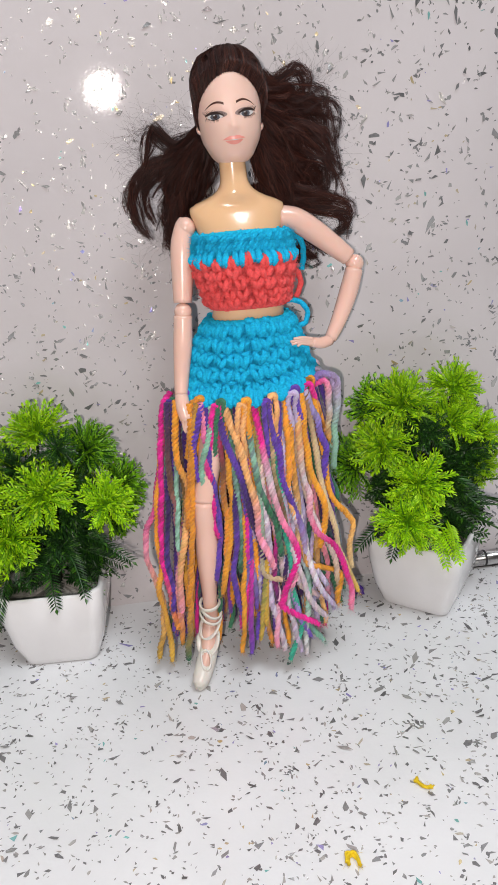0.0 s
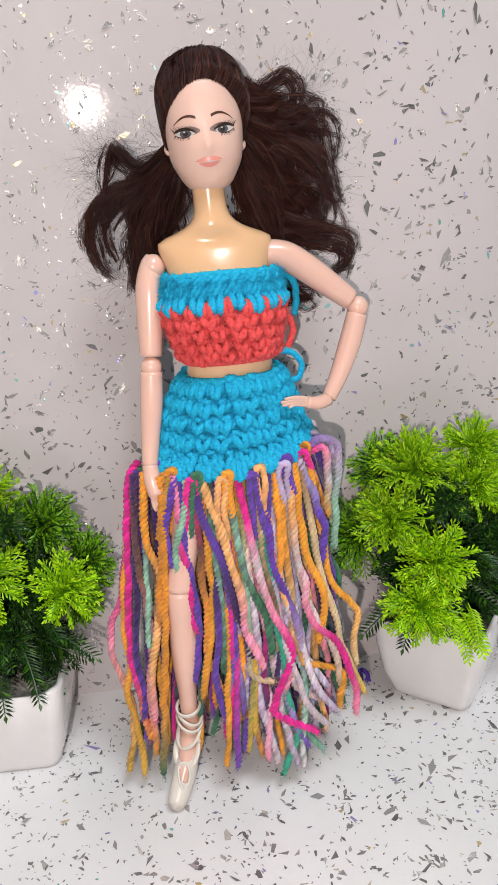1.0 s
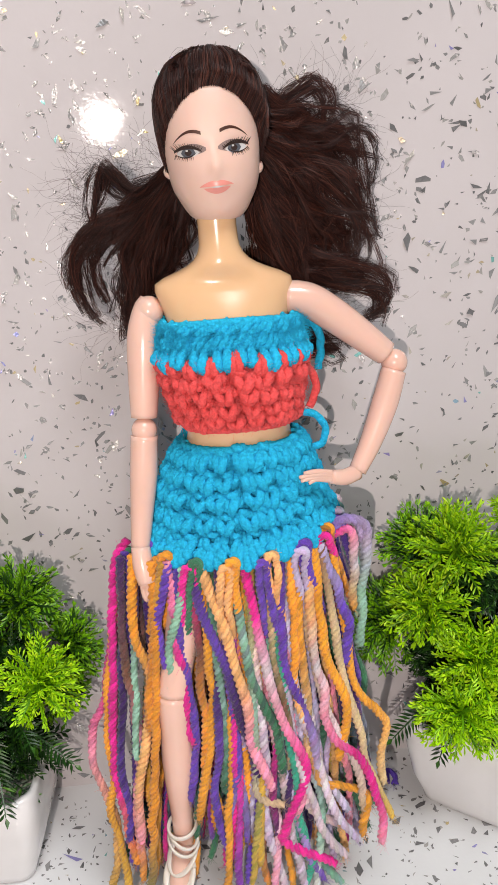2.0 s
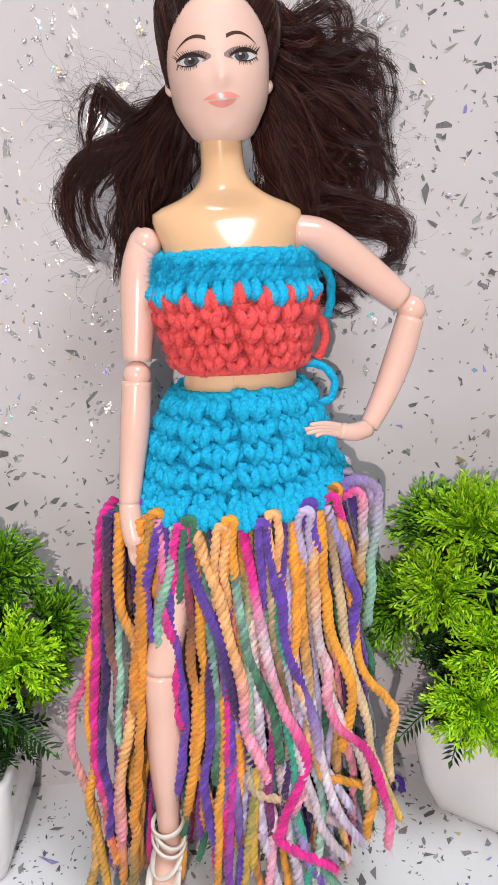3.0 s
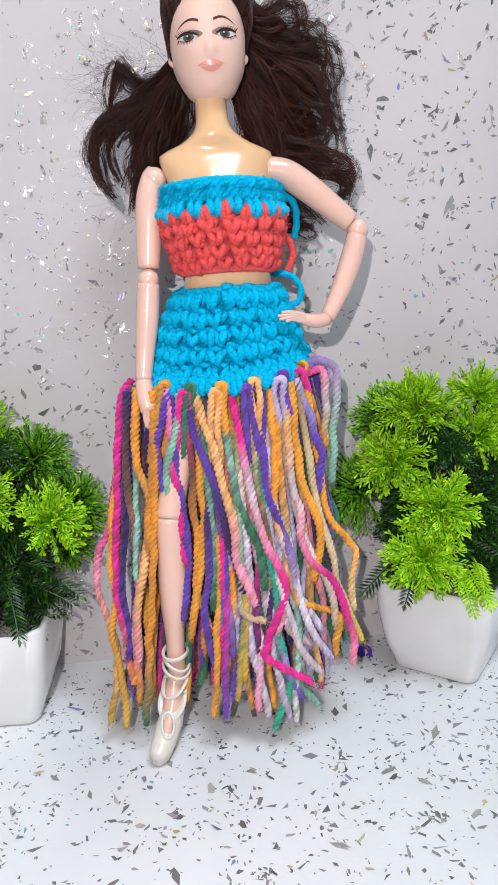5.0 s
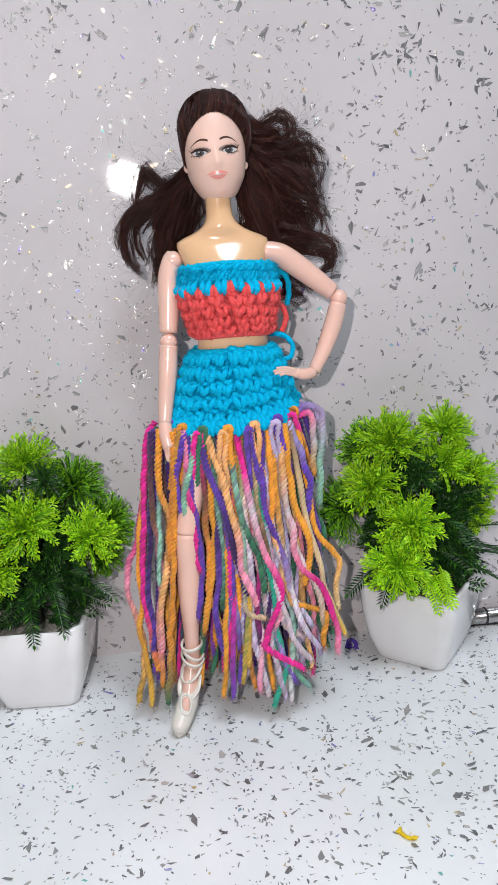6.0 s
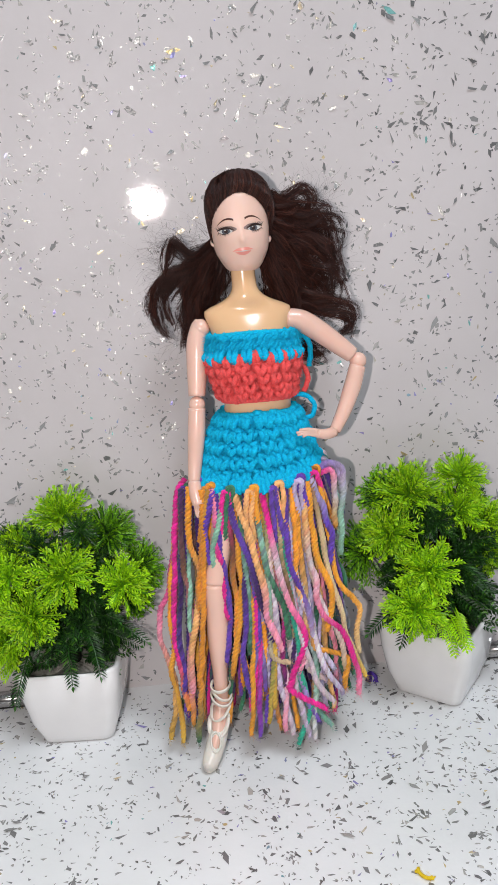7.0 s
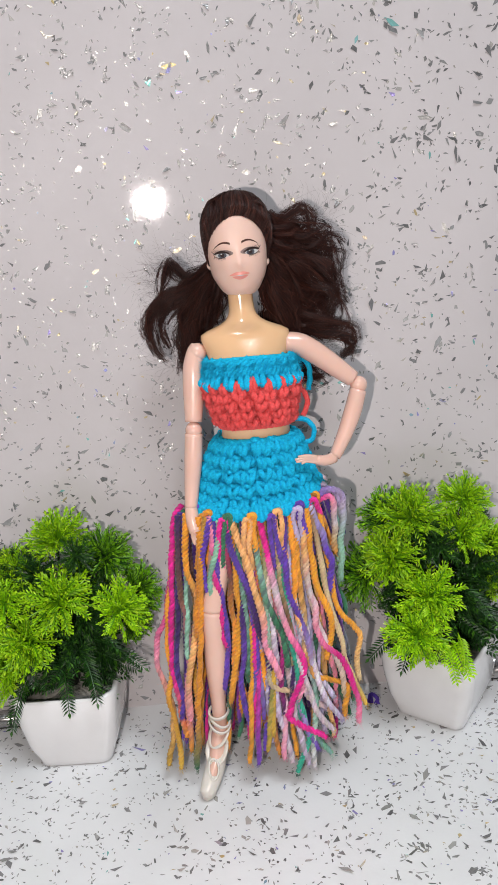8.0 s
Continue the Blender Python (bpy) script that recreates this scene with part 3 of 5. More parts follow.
lock([(23, 256, 9), (16, 246, 16), (10, 238, 19), (6, 228, 20), (5, 216, 20), (5, 205, 20)], 3.0, 210, 3.0)
lock([(24, 255, 9), (19, 244, 15), (14, 233, 19), (10, 221, 20), (8, 209, 20)], 3.6, 190, 4.0)
lock([(25, 254, 8), (22, 242, 13), (19, 232, 16), (15, 224, 18)], 3.2, 150, 4.0)
lock([(23, 258, 12), (15, 248, 20), (9, 240, 22), (6, 231, 22)], 3.0, 130, 2.6)


def curl(p0, p1, p2, wind, turns, spread, count):
    """A thin lock that winds loosely about its way from the scalp."""
    t = np.linspace(0, 1, 15)[:, None]
    p0, p1, p2 = (np.array(p, float) for p in (p0, p1, p2))
    way = p0 * (1 - t) ** 2 + 2 * p1 * t * (1 - t) + p2 * t * t
    ph = rng.uniform(0, 6.3)
    w = wind * np.minimum(1, t * 1.6)
    way = way + np.concatenate([w * np.cos(turns * 6.283 * t + ph), w * np.sin(turns * 6.283 * t + ph), 0.5 * w * np.sin(turns * 6.283 * t + ph + 1)], 1)
    lock([tuple(p) for p in way], spread, count, 0.3)


for i in range(40):
    # over the fuller side
    u = (i + rng.uniform(0, 1)) / 40
    end = (61 + 9 * math.sin(u * 3.3) + rng.uniform(-8, 4), 276 - 66 * u + rng.uniform(-5, 5), 15 + rng.uniform(-2, 5))
    curl((44 + 3 * rng.random(), 276 - 22 * u, 6 + 4 * u), (54 + rng.uniform(-3, 8), 278 - 50 * u + rng.uniform(-4, 10), 12 + rng.uniform(-3, 3)), end, rng.uniform(1.5, 3.2), rng.uniform(0.6, 1.4), 1.2, 45)
for i in range(15):
    u = (i + rng.uniform(0, 1)) / 15
    end = (-4 + 12 * u + rng.uniform(-4, 5), 246 - 38 * u + rng.uniform(-5, 5), 17 + rng.uniform(-2, 3))
    curl((23 - rng.random(), 260 - 6 * u, 8), (14 + rng.uniform(-3, 3), 252 - 12 * u + rng.uniform(-3, 5), 15), end, rng.uniform(0.8, 2.2), rng.uniform(0.6, 1.6), 0.7, 30)
# stray fibres that arc out of the mass
lines = []
for _ in range(1300):
    right = rng.random() < 0.6
    p0 = np.array([rng.uniform(46, 76), rng.uniform(208, 279), 15.0]) if right else np.array([rng.uniform(-6, 20), rng.uniform(212, 264), 15.0])
    aim = rng.uniform(-0.9, 1.3)
    ln, curl = rng.uniform(7, 20), rng.normal(0, 1.3)
    u = np.linspace(0, 1, 14)
    heading = aim + curl * u + 0.25 * np.sin(u * rng.uniform(6, 14) + rng.uniform(0, 6))
    step = np.stack([np.cos(heading) * (1 if right else -1), np.sin(heading), np.full(14, rng.normal(0.1, 0.3))], 1) * ln / 14
    pts = p0 + np.cumsum(step, 0)
    pts[:, 2] = np.clip(pts[:, 2], 2, 38)
    line = np.array([body(*p) for p in pts])
    line[:, 1] = np.minimum(line[:, 1], WALL_Y - 0.0006)
    lines.append(line)
fibres(doll, lines, 0.00004, 0.000025, D_HAIR)
for _ in range(70):
    a0 = rng.uniform(-1, 1)
    line = cap_line(a0, 14, roll(a0) + rng.uniform(0.5, 1.2)) + np.cumsum(rng.normal(0, 0.0002, (14, 3)), 0)
    fibres(doll, line[None], 0.00005, 0.00003, D_HAIR)

tagged(part("fashion_doll", doll, DOLL_MATS), "jointed vinyl doll with long dark brown hair leaning on wall", "doll")

# ---- crochet clothes ----


class Band:
    """An oval sleeve round the leaning body, from rows of height, centre, half width, half depth, offset (millimetres)."""

    def __init__(self, rows):
        self.rows = smooth_line([(z, x, 0, rx, ry, w) for z, x, rx, ry, w in rows], 40)
        self.z = self.rows[::-1, 0]

    def at(self, a, z, out=0.0):
        r = [np.interp(z, self.z, self.rows[::-1, k]) for k in (1, 3, 4, 5)]
        ca, sa = math.cos(a), math.sin(a)
        return body(r[0] + (r[1] + out) * ca, z, r[3] + (r[2] + out) * sa)


def backing(shape, band, top, bottom, inset, mat=0):
    n, m = 48, 12
    v = [band.at(2 * np.pi * i / n, top(2 * np.pi * i / n) + (bottom(2 * np.pi * i / n) - top(2 * np.pi * i / n)) * j / m, inset) for i in range(n) for j in range(m + 1)]
    k = m + 1
    shape.add(v, [(i * k + j, i * k + j + 1, ((i + 1) % n) * k + j + 1, ((i + 1) % n) * k + j) for i in range(n) for j in range(m)], mat)


def fuzz(shape, band, count, z0, z1, seed, out=1.6, mat=0):
    """Loose fibres that stand off the wool."""
    r = np.random.default_rng(seed)
    lines = []
    for _ in range(count):
        a, z = r.uniform(np.pi * 0.97, np.pi * 2.03), r.uniform(z0, z1)
        p = band.at(a, z, r.uniform(0.8, 2.5))
        d = band.at(a, z, 3) - band.at(a, z, 0)
        d = d / np.linalg.norm(d)
        q, q2 = r.normal(0, 0.00065, 3), r.normal(0, 0.0007, 3)
        h = r.uniform(-0.0002, 0.0012) + (0.0010 if r.random() < 0.15 else 0)
        lines.append([p, p + d * h * 0.7 + q * 0.5, p + d * h + q, p + d * h * 0.9 + q * 1.4 + q2])
    fibres(shape, lines, 0.00005, 0.000025, mat)


def stitch(shape, band, a, da, z, dz, slant, r, mat=0, jitter=0.0):
    """One crochet stitch: two plump legs that lean apart, one over the other, and loops that lie across their heads."""
    g = np.random.default_rng(int(jitter * 1e7))

    def leg(pts, rad):
        pts = [(u + g.normal(0, 0.05), t + g.normal(0, 0.05), o + g.normal(0, 0.25)) for u, t, o in pts]
        line = smooth_line([band.at(a + u * da, z + t * dz, o) for u, t, o in pts], 14)
        f = np.linspace(0, 1, 14)
        tube(shape, line, rad / 1000 * (0.62 + 0.5 * np.sin(np.pi * f)), 12, mat, lobes=3, pitch=0.0014, depth=0.24, phase=g.uniform(0, 6))
    leg([(0.10, -0.10, 0.2), (-0.06 + slant * 0.2, 0.20, 2.0), (-0.24 + slant * 0.2, 0.56, 2.4), (-0.34, 0.90, 0.6)], r * 1.12)
    leg([(-0.02, -0.14, 0.2), (0.14 + slant * 0.2, 0.24, 2.6), (0.28 + slant * 0.2, 0.60, 2.5), (0.30, 0.94, 0.5)], r * 1.12)
    leg([(-0.50, 0.78, 0.1), (-0.24, 0.98, 1.5), (0.06, 0.90, 1.8), (0.34, 1.06, 0.2)], r * 0.9)
    leg([(0.30, 0.20, 0.0), (0.46, 0.44, 1.6), (0.52, 0.74, 1.4), (0.46, 0.98, 0.1)], r * 0.9)


def rows_of(shape, band, count, lows, dz, shift, r, seed, mat=0, slant=0.3, bend=None, start=0.0):
    g = np.random.default_rng(seed)
    for k, z in enumerate(lows):
        for i in range(count):
            da = 2 * np.pi / count
            a = np.pi + (i + start + shift * k) * da + g.normal(0, 0.09) * da
            zz = z + (bend(a) if bend else 0) + g.normal(0, 0.32)
            stitch(shape, band, a, da * 1.0, zz, dz * g.uniform(0.88, 1.12), slant * g.uniform(-1.6, 2.8), r * g.uniform(0.86, 1.12), mat, g.random())


TOP = Band([(223, 35.0, 18.8, 13.6, 6.0), (217, 35.0, 19.6, 15.0, 4.0), (209, 34.8, 20.0, 16.4, 2.0), (201, 35, 19.4, 16.8, 1.0), (193, 35.4, 17.4, 14.9, 1.5), (184, 35.7, 14.8, 13.2, 2)])


def hang(a):
    """The middle of the front sits a little higher than the sides."""
    return 2.4 * max(0.0, -math.sin(a)) ** 1.5 - 2.9


top = thing("crochet_top", "turquoise and coral crochet wool crop top worn by the doll", "top", tuple(body(35, 186)))
top.location = (0, 0, 0)
s = Shape()
backing(s, TOP, lambda a: 219.2 + hang(a), lambda a: 210.5 + hang(a), 0.0)
g0 = np.random.default_rng(21)
ST = 20
for i in range(ST):
    # slanting rim strands, then a spike that reaches down into the coral rows
    a, da = np.pi + (i + 0.5) * 2 * np.pi / ST, 2 * np.pi / ST
    h = hang(a) + g0.normal(0, 0.25)
    drop = 206.6 + g0.normal(0, 0.8)
    for u0, u1, za, zb, bulge, rad in ((-0.62, 0.30, 217.0, 220.8, 1.5, 0.95), (-0.34, 0.52, 216.2, 220.2, 1.8, 1.0), (-0.06, 0.78, 215.6, 219.6, 1.4, 0.95),
                                       (-0.50, 0.14, 213.2, 217.8, 1.9, 0.95), (-0.26, 0.36, 212.4, 217.2, 2.2, 1.0), (0.0, 0.60, 212.0, 216.4, 1.9, 0.95), (0.28, 0.84, 212.2, 216.2, 1.5, 0.9),
                                       (-0.14, -0.30, drop + 0.5, 213.8, 3.2, 1.3), (0.12, 0.20, drop + 0.2, 214.0, 3.5, 1.35)):
        za, zb = za + g0.normal(0, 0.25), zb + g0.normal(0, 0.25)
        line = smooth_line([TOP.at(a + u0 * da, za + h, 0.2), TOP.at(a + (u0 * 0.6 + u1 * 0.4) * da, za * 0.6 + zb * 0.4 + h, bulge + g0.normal(0, 0.2)), TOP.at(a + u1 * da, zb + h, 0.5)], 12)
        tube(s, line, rad / 1000 * (0.78 + 0.36 * np.sin(np.pi * np.linspace(0, 1, 12))), 8, 0, lobes=2, pitch=0.0017, depth=0.26, phase=g0.uniform(0, 6))
rim = [TOP.at(q, 219.6 + hang(q), 0.9) for q in np.linspace(0, 2 * np.pi, 80)]
tube(s, rim, 0.0013, 10, 0, lobes=2, pitch=0.0026, depth=0.22)
fuzz(s, TOP, 5000, 210, 217.5, 5)
part("border", s, M_BLUE, top, "turquoise crochet border with pointed stitches")
s = Shape()
backing(s, TOP, lambda a: 212 + hang(a), lambda a: 189.2 + hang(a) * 0.8, -0.2)
rows_of(s, TOP, 20, [202.0, 197.6, 193.2, 189.4], 5.2, 0.20, 1.12, 22, slant=0.2, bend=lambda a: hang(a) * 0.9)
for i in range(ST):
    # coral teeth between the turquoise spikes
    a, da = np.pi + i * 2 * np.pi / ST, 2 * np.pi / ST
    h = hang(a) + g0.normal(0, 0.3)
    for u0, u1, zb, bulge, rad in ((-0.17, -0.11, 211.0, 2.8, 1.05), (0.15, 0.09, 211.3, 3.0, 1.1)):
        line = smooth_line([TOP.at(a + u0 * da, 204.6 + h, 0.8), TOP.at(a + (u0 * 0.7 + u1 * 0.3) * da, 208.2 + h, bulge), TOP.at(a + u1 * da, zb - 1.2 + h, bulge), TOP.at(a + u1 * da, zb + h, 1.0)], 12)
        tube(s, line, rad / 1000 * (0.78 + 0.36 * np.sin(np.pi * np.linspace(0, 1, 12))), 8, 0, lobes=2, pitch=0.0017, depth=0.22, phase=g0.uniform(0, 6))
rim = [TOP.at(q, 189.3 + hang(q) * 0.8, 1.0) for q in np.linspace(0, 2 * np.pi, 80)]
tube(s, rim, 0.0014, 10, 0, lobes=2, pitch=0.0026, depth=0.22)
fuzz(s, TOP, 9000, 189, 209, 6)
part("body", s, M_CORAL, top, "coral crochet rows")
s = Shape()
tube(s, body_line([(54, 216, 10), (62.6, 211, 12), (64.2, 204, 13), (63.0, 197, 13)], 50), 0.0013, 9, 0, 3, 0.005, 0.22)
part("tie", s, M_BLUE, top, "turquoise wool tie at the back")
s = Shape()
tube(s, body_line([(53, 202, 9), (60.2, 197, 11), (62.0, 191, 12), (59.6, 185, 12)], 50), 0.0013, 9, 0, 3, 0.005, 0.22)
part("tie", s, M_CORAL, top, "coral wool tie at the back")

SKIRT = Band([(186, 35.7, 14.6, 13.8, 3.5), (178, 35.6, 18.2, 15.0, 5.0), (168, 35.2, 22.4, 16.2, 6.8), (158, 34.8, 25.8, 17.0, 7.5), (146, 34.4, 28.1, 17.4, 7.5), (136, 34, 29.1, 17.8, 7.5)])


def hem(a):
    """The hem dips in front and rises to the side of the bent arm."""
    return -3.2 * max(0.0, -math.sin(a)) ** 1.5 + 2.2 * math.cos(a) + 2.0


skirt = thing("fringe_skirt", "turquoise crochet skirt with long multicoloured yarn fringe on the doll", "skirt")
s = Shape()
backing(s, SKIRT, lambda a: 182.0 + hang(a) * 0.6, lambda a: 150.8 + hem(a), -0.1)
for k, z in enumerate((175.4, 169.0, 162.7, 156.2, 149.7)):
    rows_of(s, SKIRT, 26, [z], 6.5, 0.5, 1.22, 30 + k, slant=0.35 if k % 2 else -0.35, start=0.5 * (k % 2), bend=lambda a: hem(a) * (k / 4) + hang(a) * 0.6 * (1 - k / 4))
SCALLOPS = 17
g1 = np.random.default_rng(41)
for i in range(SCALLOPS):
    # knobbly scallops along the lower edge, each a fan of plump strands
    a = 1.5 * np.pi + i * 2 * np.pi / SCALLOPS
    for u in (-0.95, -0.5, 0.0, 0.5, 0.95):
        h = hem(a + u * 0.14) + g1.normal(0, 0.3)
        low = 146.4 + h + abs(u) ** 2.2 * 4.2
        line = smooth_line([SKIRT.at(a + u * 0.10, 152.8 + h, 1.2), SKIRT.at(a + u * 0.13 + g1.normal(0, 0.012), 150.0 + h + abs(u) * 0.8, 3.6 + g1.normal(0, 0.3)), SKIRT.at(a + u * 0.145, low, 4.2), SKIRT.at(a + u * 0.13, low - 0.5, 2.2)], 16)
        tube(s, line, 0.00145 * (0.72 + 0.4 * np.sin(np.pi * np.linspace(0, 1, 16)) + 0.12 * np.sin(np.linspace(0, 9, 16) + i)), 12, 0, lobes=3, pitch=0.0014, depth=0.24, phase=i + u * 9)
rim = [SKIRT.at(q, 181.6 + hang(q) * 0.6, 0.8) for q in np.linspace(0, 2 * np.pi, 80)]
tube(s, rim, 0.0013, 10, 0, lobes=2, pitch=0.0026, depth=0.22)
fuzz(s, SKIRT, 10000, 146, 181, 7)
part("waist_panel", s, M_BLUE, skirt, "turquoise crochet panel with scalloped lower edge")
s = Shape()
tube(s, body_line([(53, 185, 8), (60, 183.5, 10), (64, 179, 10), (63, 173.5, 10), (58, 172, 9)], 60), 0.0012, 9, 0, 3, 0.005, 0.22)
part("tie", s, M_BLUE, skirt, "turquoise wool bow loop")

DYES = dict(orange=(0.80, 0.32, 0.03), peach=(0.84, 0.44, 0.17), magenta=(0.74, 0.02, 0.27), pink=(0.82, 0.30, 0.42), white=(0.66, 0.56, 0.60), lilac=(0.50, 0.42, 0.60),
            purple=(0.125, 0.05, 0.38), plum=(0.05, 0.018, 0.10), green=(0.04, 0.18, 0.09), mint=(0.25, 0.48, 0.36), teal=(0.03, 0.36, 0.24), beige=(0.58, 0.42, 0.24),
            mustard=(0.55, 0.34, 0.05), brown=(0.16, 0.07, 0.04))


def yarn(points, dyes, r=1.35, fine=True):
    """One strand of twisted wool as a part of the skirt; its dye shifts along its length."""
    pts = np.array([body(*p) for p in points])
    length = np.linalg.norm(np.diff(pts, axis=0), axis=1).sum()
    n = max(16, int(length / (0.00048 if fine else 0.00085)))
    line = smooth_line(pts, n)
    line[:, 2] = np.maximum(line[:, 2], r / 1000)
    f = np.linspace(0, 1, n)
    g = np.random.default_rng(int(abs(points[0][0] * 31 + points[-1][1] * 7)) + 1)
    # small kinks from lying in a tangle
    for _ in range(5):
        line[:, :2] += (np.sin(f * length * g.uniform(120, 480) + g.uniform(0, 6.3))[:, None] * g.normal(0, 0.00014, 2)) * np.minimum(1, f * 4)[:, None]
    # slow sway that grows towards the loose end
    sway = np.minimum(1, f * 1.4) ** 1.5 * min(1.0, length / 0.06)
    line[:, 0] += np.sin(f * length * g.uniform(90, 190) + g.uniform(0, 6.3)) * g.uniform(0.0003, 0.0011) * sway
    line[:, 1] += np.sin(f * length * g.uniform(90, 190) + g.uniform(0, 6.3)) * g.uniform(0.0003, 0.0009) * sway
    stops = np.array([DYES[d] for d in dyes.split()]) * 1.02
    col = np.stack([np.interp(f * (len(stops) - 1), range(len(stops)), stops[:, k]) for k in range(3)], 1)
    col = col * (1 + 0.16 * np.sin(f * length * 210 + g.uniform(0, 6)) * np.sin(f * length * 90 + g.uniform(0, 6)))[:, None]
    rad = r / 1000 * (1 + 0.07 * np.sin(f * 23 + points[0][0])) * np.where(f > 0.985, 0.8, 1.0)
    s = Shape()
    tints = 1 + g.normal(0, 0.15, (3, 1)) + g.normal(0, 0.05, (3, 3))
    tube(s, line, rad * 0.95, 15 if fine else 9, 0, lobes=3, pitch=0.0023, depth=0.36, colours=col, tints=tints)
    # loose fibres, and a frayed end
    m = int(length * (1700 if fine else 500)) + 26
    i = np.concatenate([g.integers(0, n, m - 26), np.full(26, n - 1)])
    d = g.normal(0, 1, (m, 3))
    d /= np.linalg.norm(d, axis=1)[:, None]
    p0 = line[i] + d * (rad[i] * 0.9)[:, None]
    tail = np.where((np.arange(m) >= m - 26)[:, None], (line[-1] - line[-4]) / (np.linalg.norm(line[-1] - line[-4]) + 1e-9) * 0.0012, 0.0)
    q = g.normal(0, 0.0006, (m, 3))
    fibres(s, np.stack([p0, p0 + d * 0.0003 + q * 0.5 + tail * 0.3, p0 + d * 0.0005 + q * 1.5 + tail], 1), 0.00006, 0.00003, 0, col[i])
    ob = part("fringe_strand", s, M_DYE, skirt)
    return ob


def front(points, w0, w1):
    """Gives a strand that shows in front its depth, from the hem to its end."""
    n = len(points)
    return [(x, z, w0 + (w1 - w0) * i / (n - 1)) for i, (x, z) in enumerate(points)]

yarn(front([(-3.0, 148.7), (-8.1, 140.6), (-11.6, 111.5), (-14.9, 79.2), (-14.8, 57.0), (-11.4, 29.8)], 4.5, -3), "magenta magenta magenta magenta orange", 1.5)
yarn(front([(-4.0, 145.7), (-8.2, 111.6), (-11.7, 85.1), (-12.8, 59.5), (-13.1, 41.0)], 2.5, -4), "purple plum purple", 1.4)
yarn(front([(-8.1, 127.8), (-16.7, 93.9), (-22.1, 81.4), (-22.4, 66.2), (-18.1, 42.2), (-23.3, 11.7)], 4.5, 2), "magenta magenta pink peach mustard", 1.4)
yarn(front([(-1.5, 146.9), (-3.5, 120.3), (0.1, 104.4), (-4.3, 77.6), (-7.3, 59.3), (-9.5, 40.4)], -2.5, -6), "orange orange peach peach pink", 1.6)
yarn(front([(4.5, 146.1), (2.9, 111.9), (-0.8, 78.3), (-3.5, 51.7), (-8.8, 13.6)], -6.5, -6), "orange orange orange orange green", 1.5)
yarn(front([(-7.0, 142.4), (-12.6, 110.9), (-16.4, 83.7), (-17.8, 55.1), (-17.6, 35.5), (-16.2, 10.6)], 3.5, 0), "orange orange mustard", 1.4)
yarn(front([(-5.4, 145.4), (-7.9, 113.6), (-6.3, 85.7), (-8.8, 57.3), (-10.8, 21.0)], -0.5, -2), "plum brown pink orange", 1.4)
yarn(front([(10.3, 146.2), (6.1, 131.8), (4.9, 121.1), (5.5, 107.3)], -8.5, -5), "purple", 1.6)
yarn(front([(8.2, 146.9), (5.1, 133.7), (2.8, 121.1), (0.3, 99.3), (-1.8, 84.3)], -7.5, -5), "mustard orange orange", 1.5)
yarn(front([(14.2, 145.2), (12.8, 133.9), (8.7, 120.0), (7.7, 103.8)], -10.5, -7), "mint mint", 1.4)
yarn(front([(9.6, 147.0), (10.3, 131.7), (11.1, 105.3), (11.2, 92.4), (12.3, 78.7)], -8.5, -6), "pink magenta magenta", 1.4)
yarn(front([(12.6, 145.7), (11.2, 121.3), (12.4, 99.6), (12.9, 76.9), (10.4, 55.4)], -8.5, -5), "purple purple purple", 1.4)
yarn(front([(19.7, 146.2), (23.8, 129.2), (28.6, 110.0), (31.0, 88.6), (36.9, 62.1)], -11.5, -12), "peach peach peach pink pink", 1.7)
yarn(front([(16.6, 146.1), (20.3, 123.7), (26.0, 105.8), (29.4, 87.5), (32.3, 67.1)], -10.5, -10), "plum purple plum plum", 1.7)
yarn(front([(29.2, 145.7), (30.9, 123.5), (33.4, 104.1), (39.5, 85.5), (41.3, 67.8)], -11.5, -11), "green mint green green", 1.5)
yarn(front([(33.2, 144.8), (35.8, 125.0), (38.3, 105.9), (42.8, 87.7), (49.0, 66.9), (41.6, 46.6), (40.7, 40.5), (58.8, 28.2)], -11.5, -13), "magenta magenta white pink magenta magenta magenta magenta", 1.6)
yarn(front([(44.5, 145.1), (44.0, 122.2), (43.6, 110.1), (49.9, 89.9), (53.5, 67.8)], -10.5, -11), "purple purple purple lilac", 1.5)
yarn(front([(47.8, 144.9), (47.9, 113.1), (48.4, 95.1), (52.7, 72.2)], -10.5, -10), "orange orange beige", 1.4)
yarn(front([(40.4, 144.8), (40.8, 113.0), (43.3, 95.0), (44.5, 67.1)], -10, -10), "peach beige brown beige", 1.4)
yarn(front([(55.5, 146.5), (57.6, 115.2), (61.5, 97.2), (63.9, 84.4), (61.8, 69.3)], -8.5, -10), "orange orange orange", 1.6)
yarn(front([(53.7, 146.2), (53.9, 112.5), (56.9, 96.3), (58.3, 80.0), (68.6, 68.0), (74.7, 50.3), (74.5, 34.8)], -9.5, -12), "peach peach white pink magenta magenta pink", 1.5)
yarn(front([(57.8, 147.3), (64.8, 124.8), (66.4, 113.8), (63.7, 103.0)], -7.5, -7), "lilac purple purple", 1.6)
yarn(front([(61.9, 145.4), (67.6, 98.3), (75.3, 82.9), (78.0, 77.0), (76.2, 65.5), (78.3, 53.8)], -5.5, -6), "orange orange orange beige", 1.4)
yarn(front([(63.0, 149.1), (69.7, 151.7), (73.2, 143.3), (74.3, 130.6), (70.8, 113.6)], -3.5, 4), "purple lilac mint mint", 1.5)
yarn(front([(60.5, 148.2), (66.7, 152.8), (74.0, 147.5), (73.9, 129.8), (70.8, 103.6)], -5.5, 2), "purple lilac mint mint", 1.5)
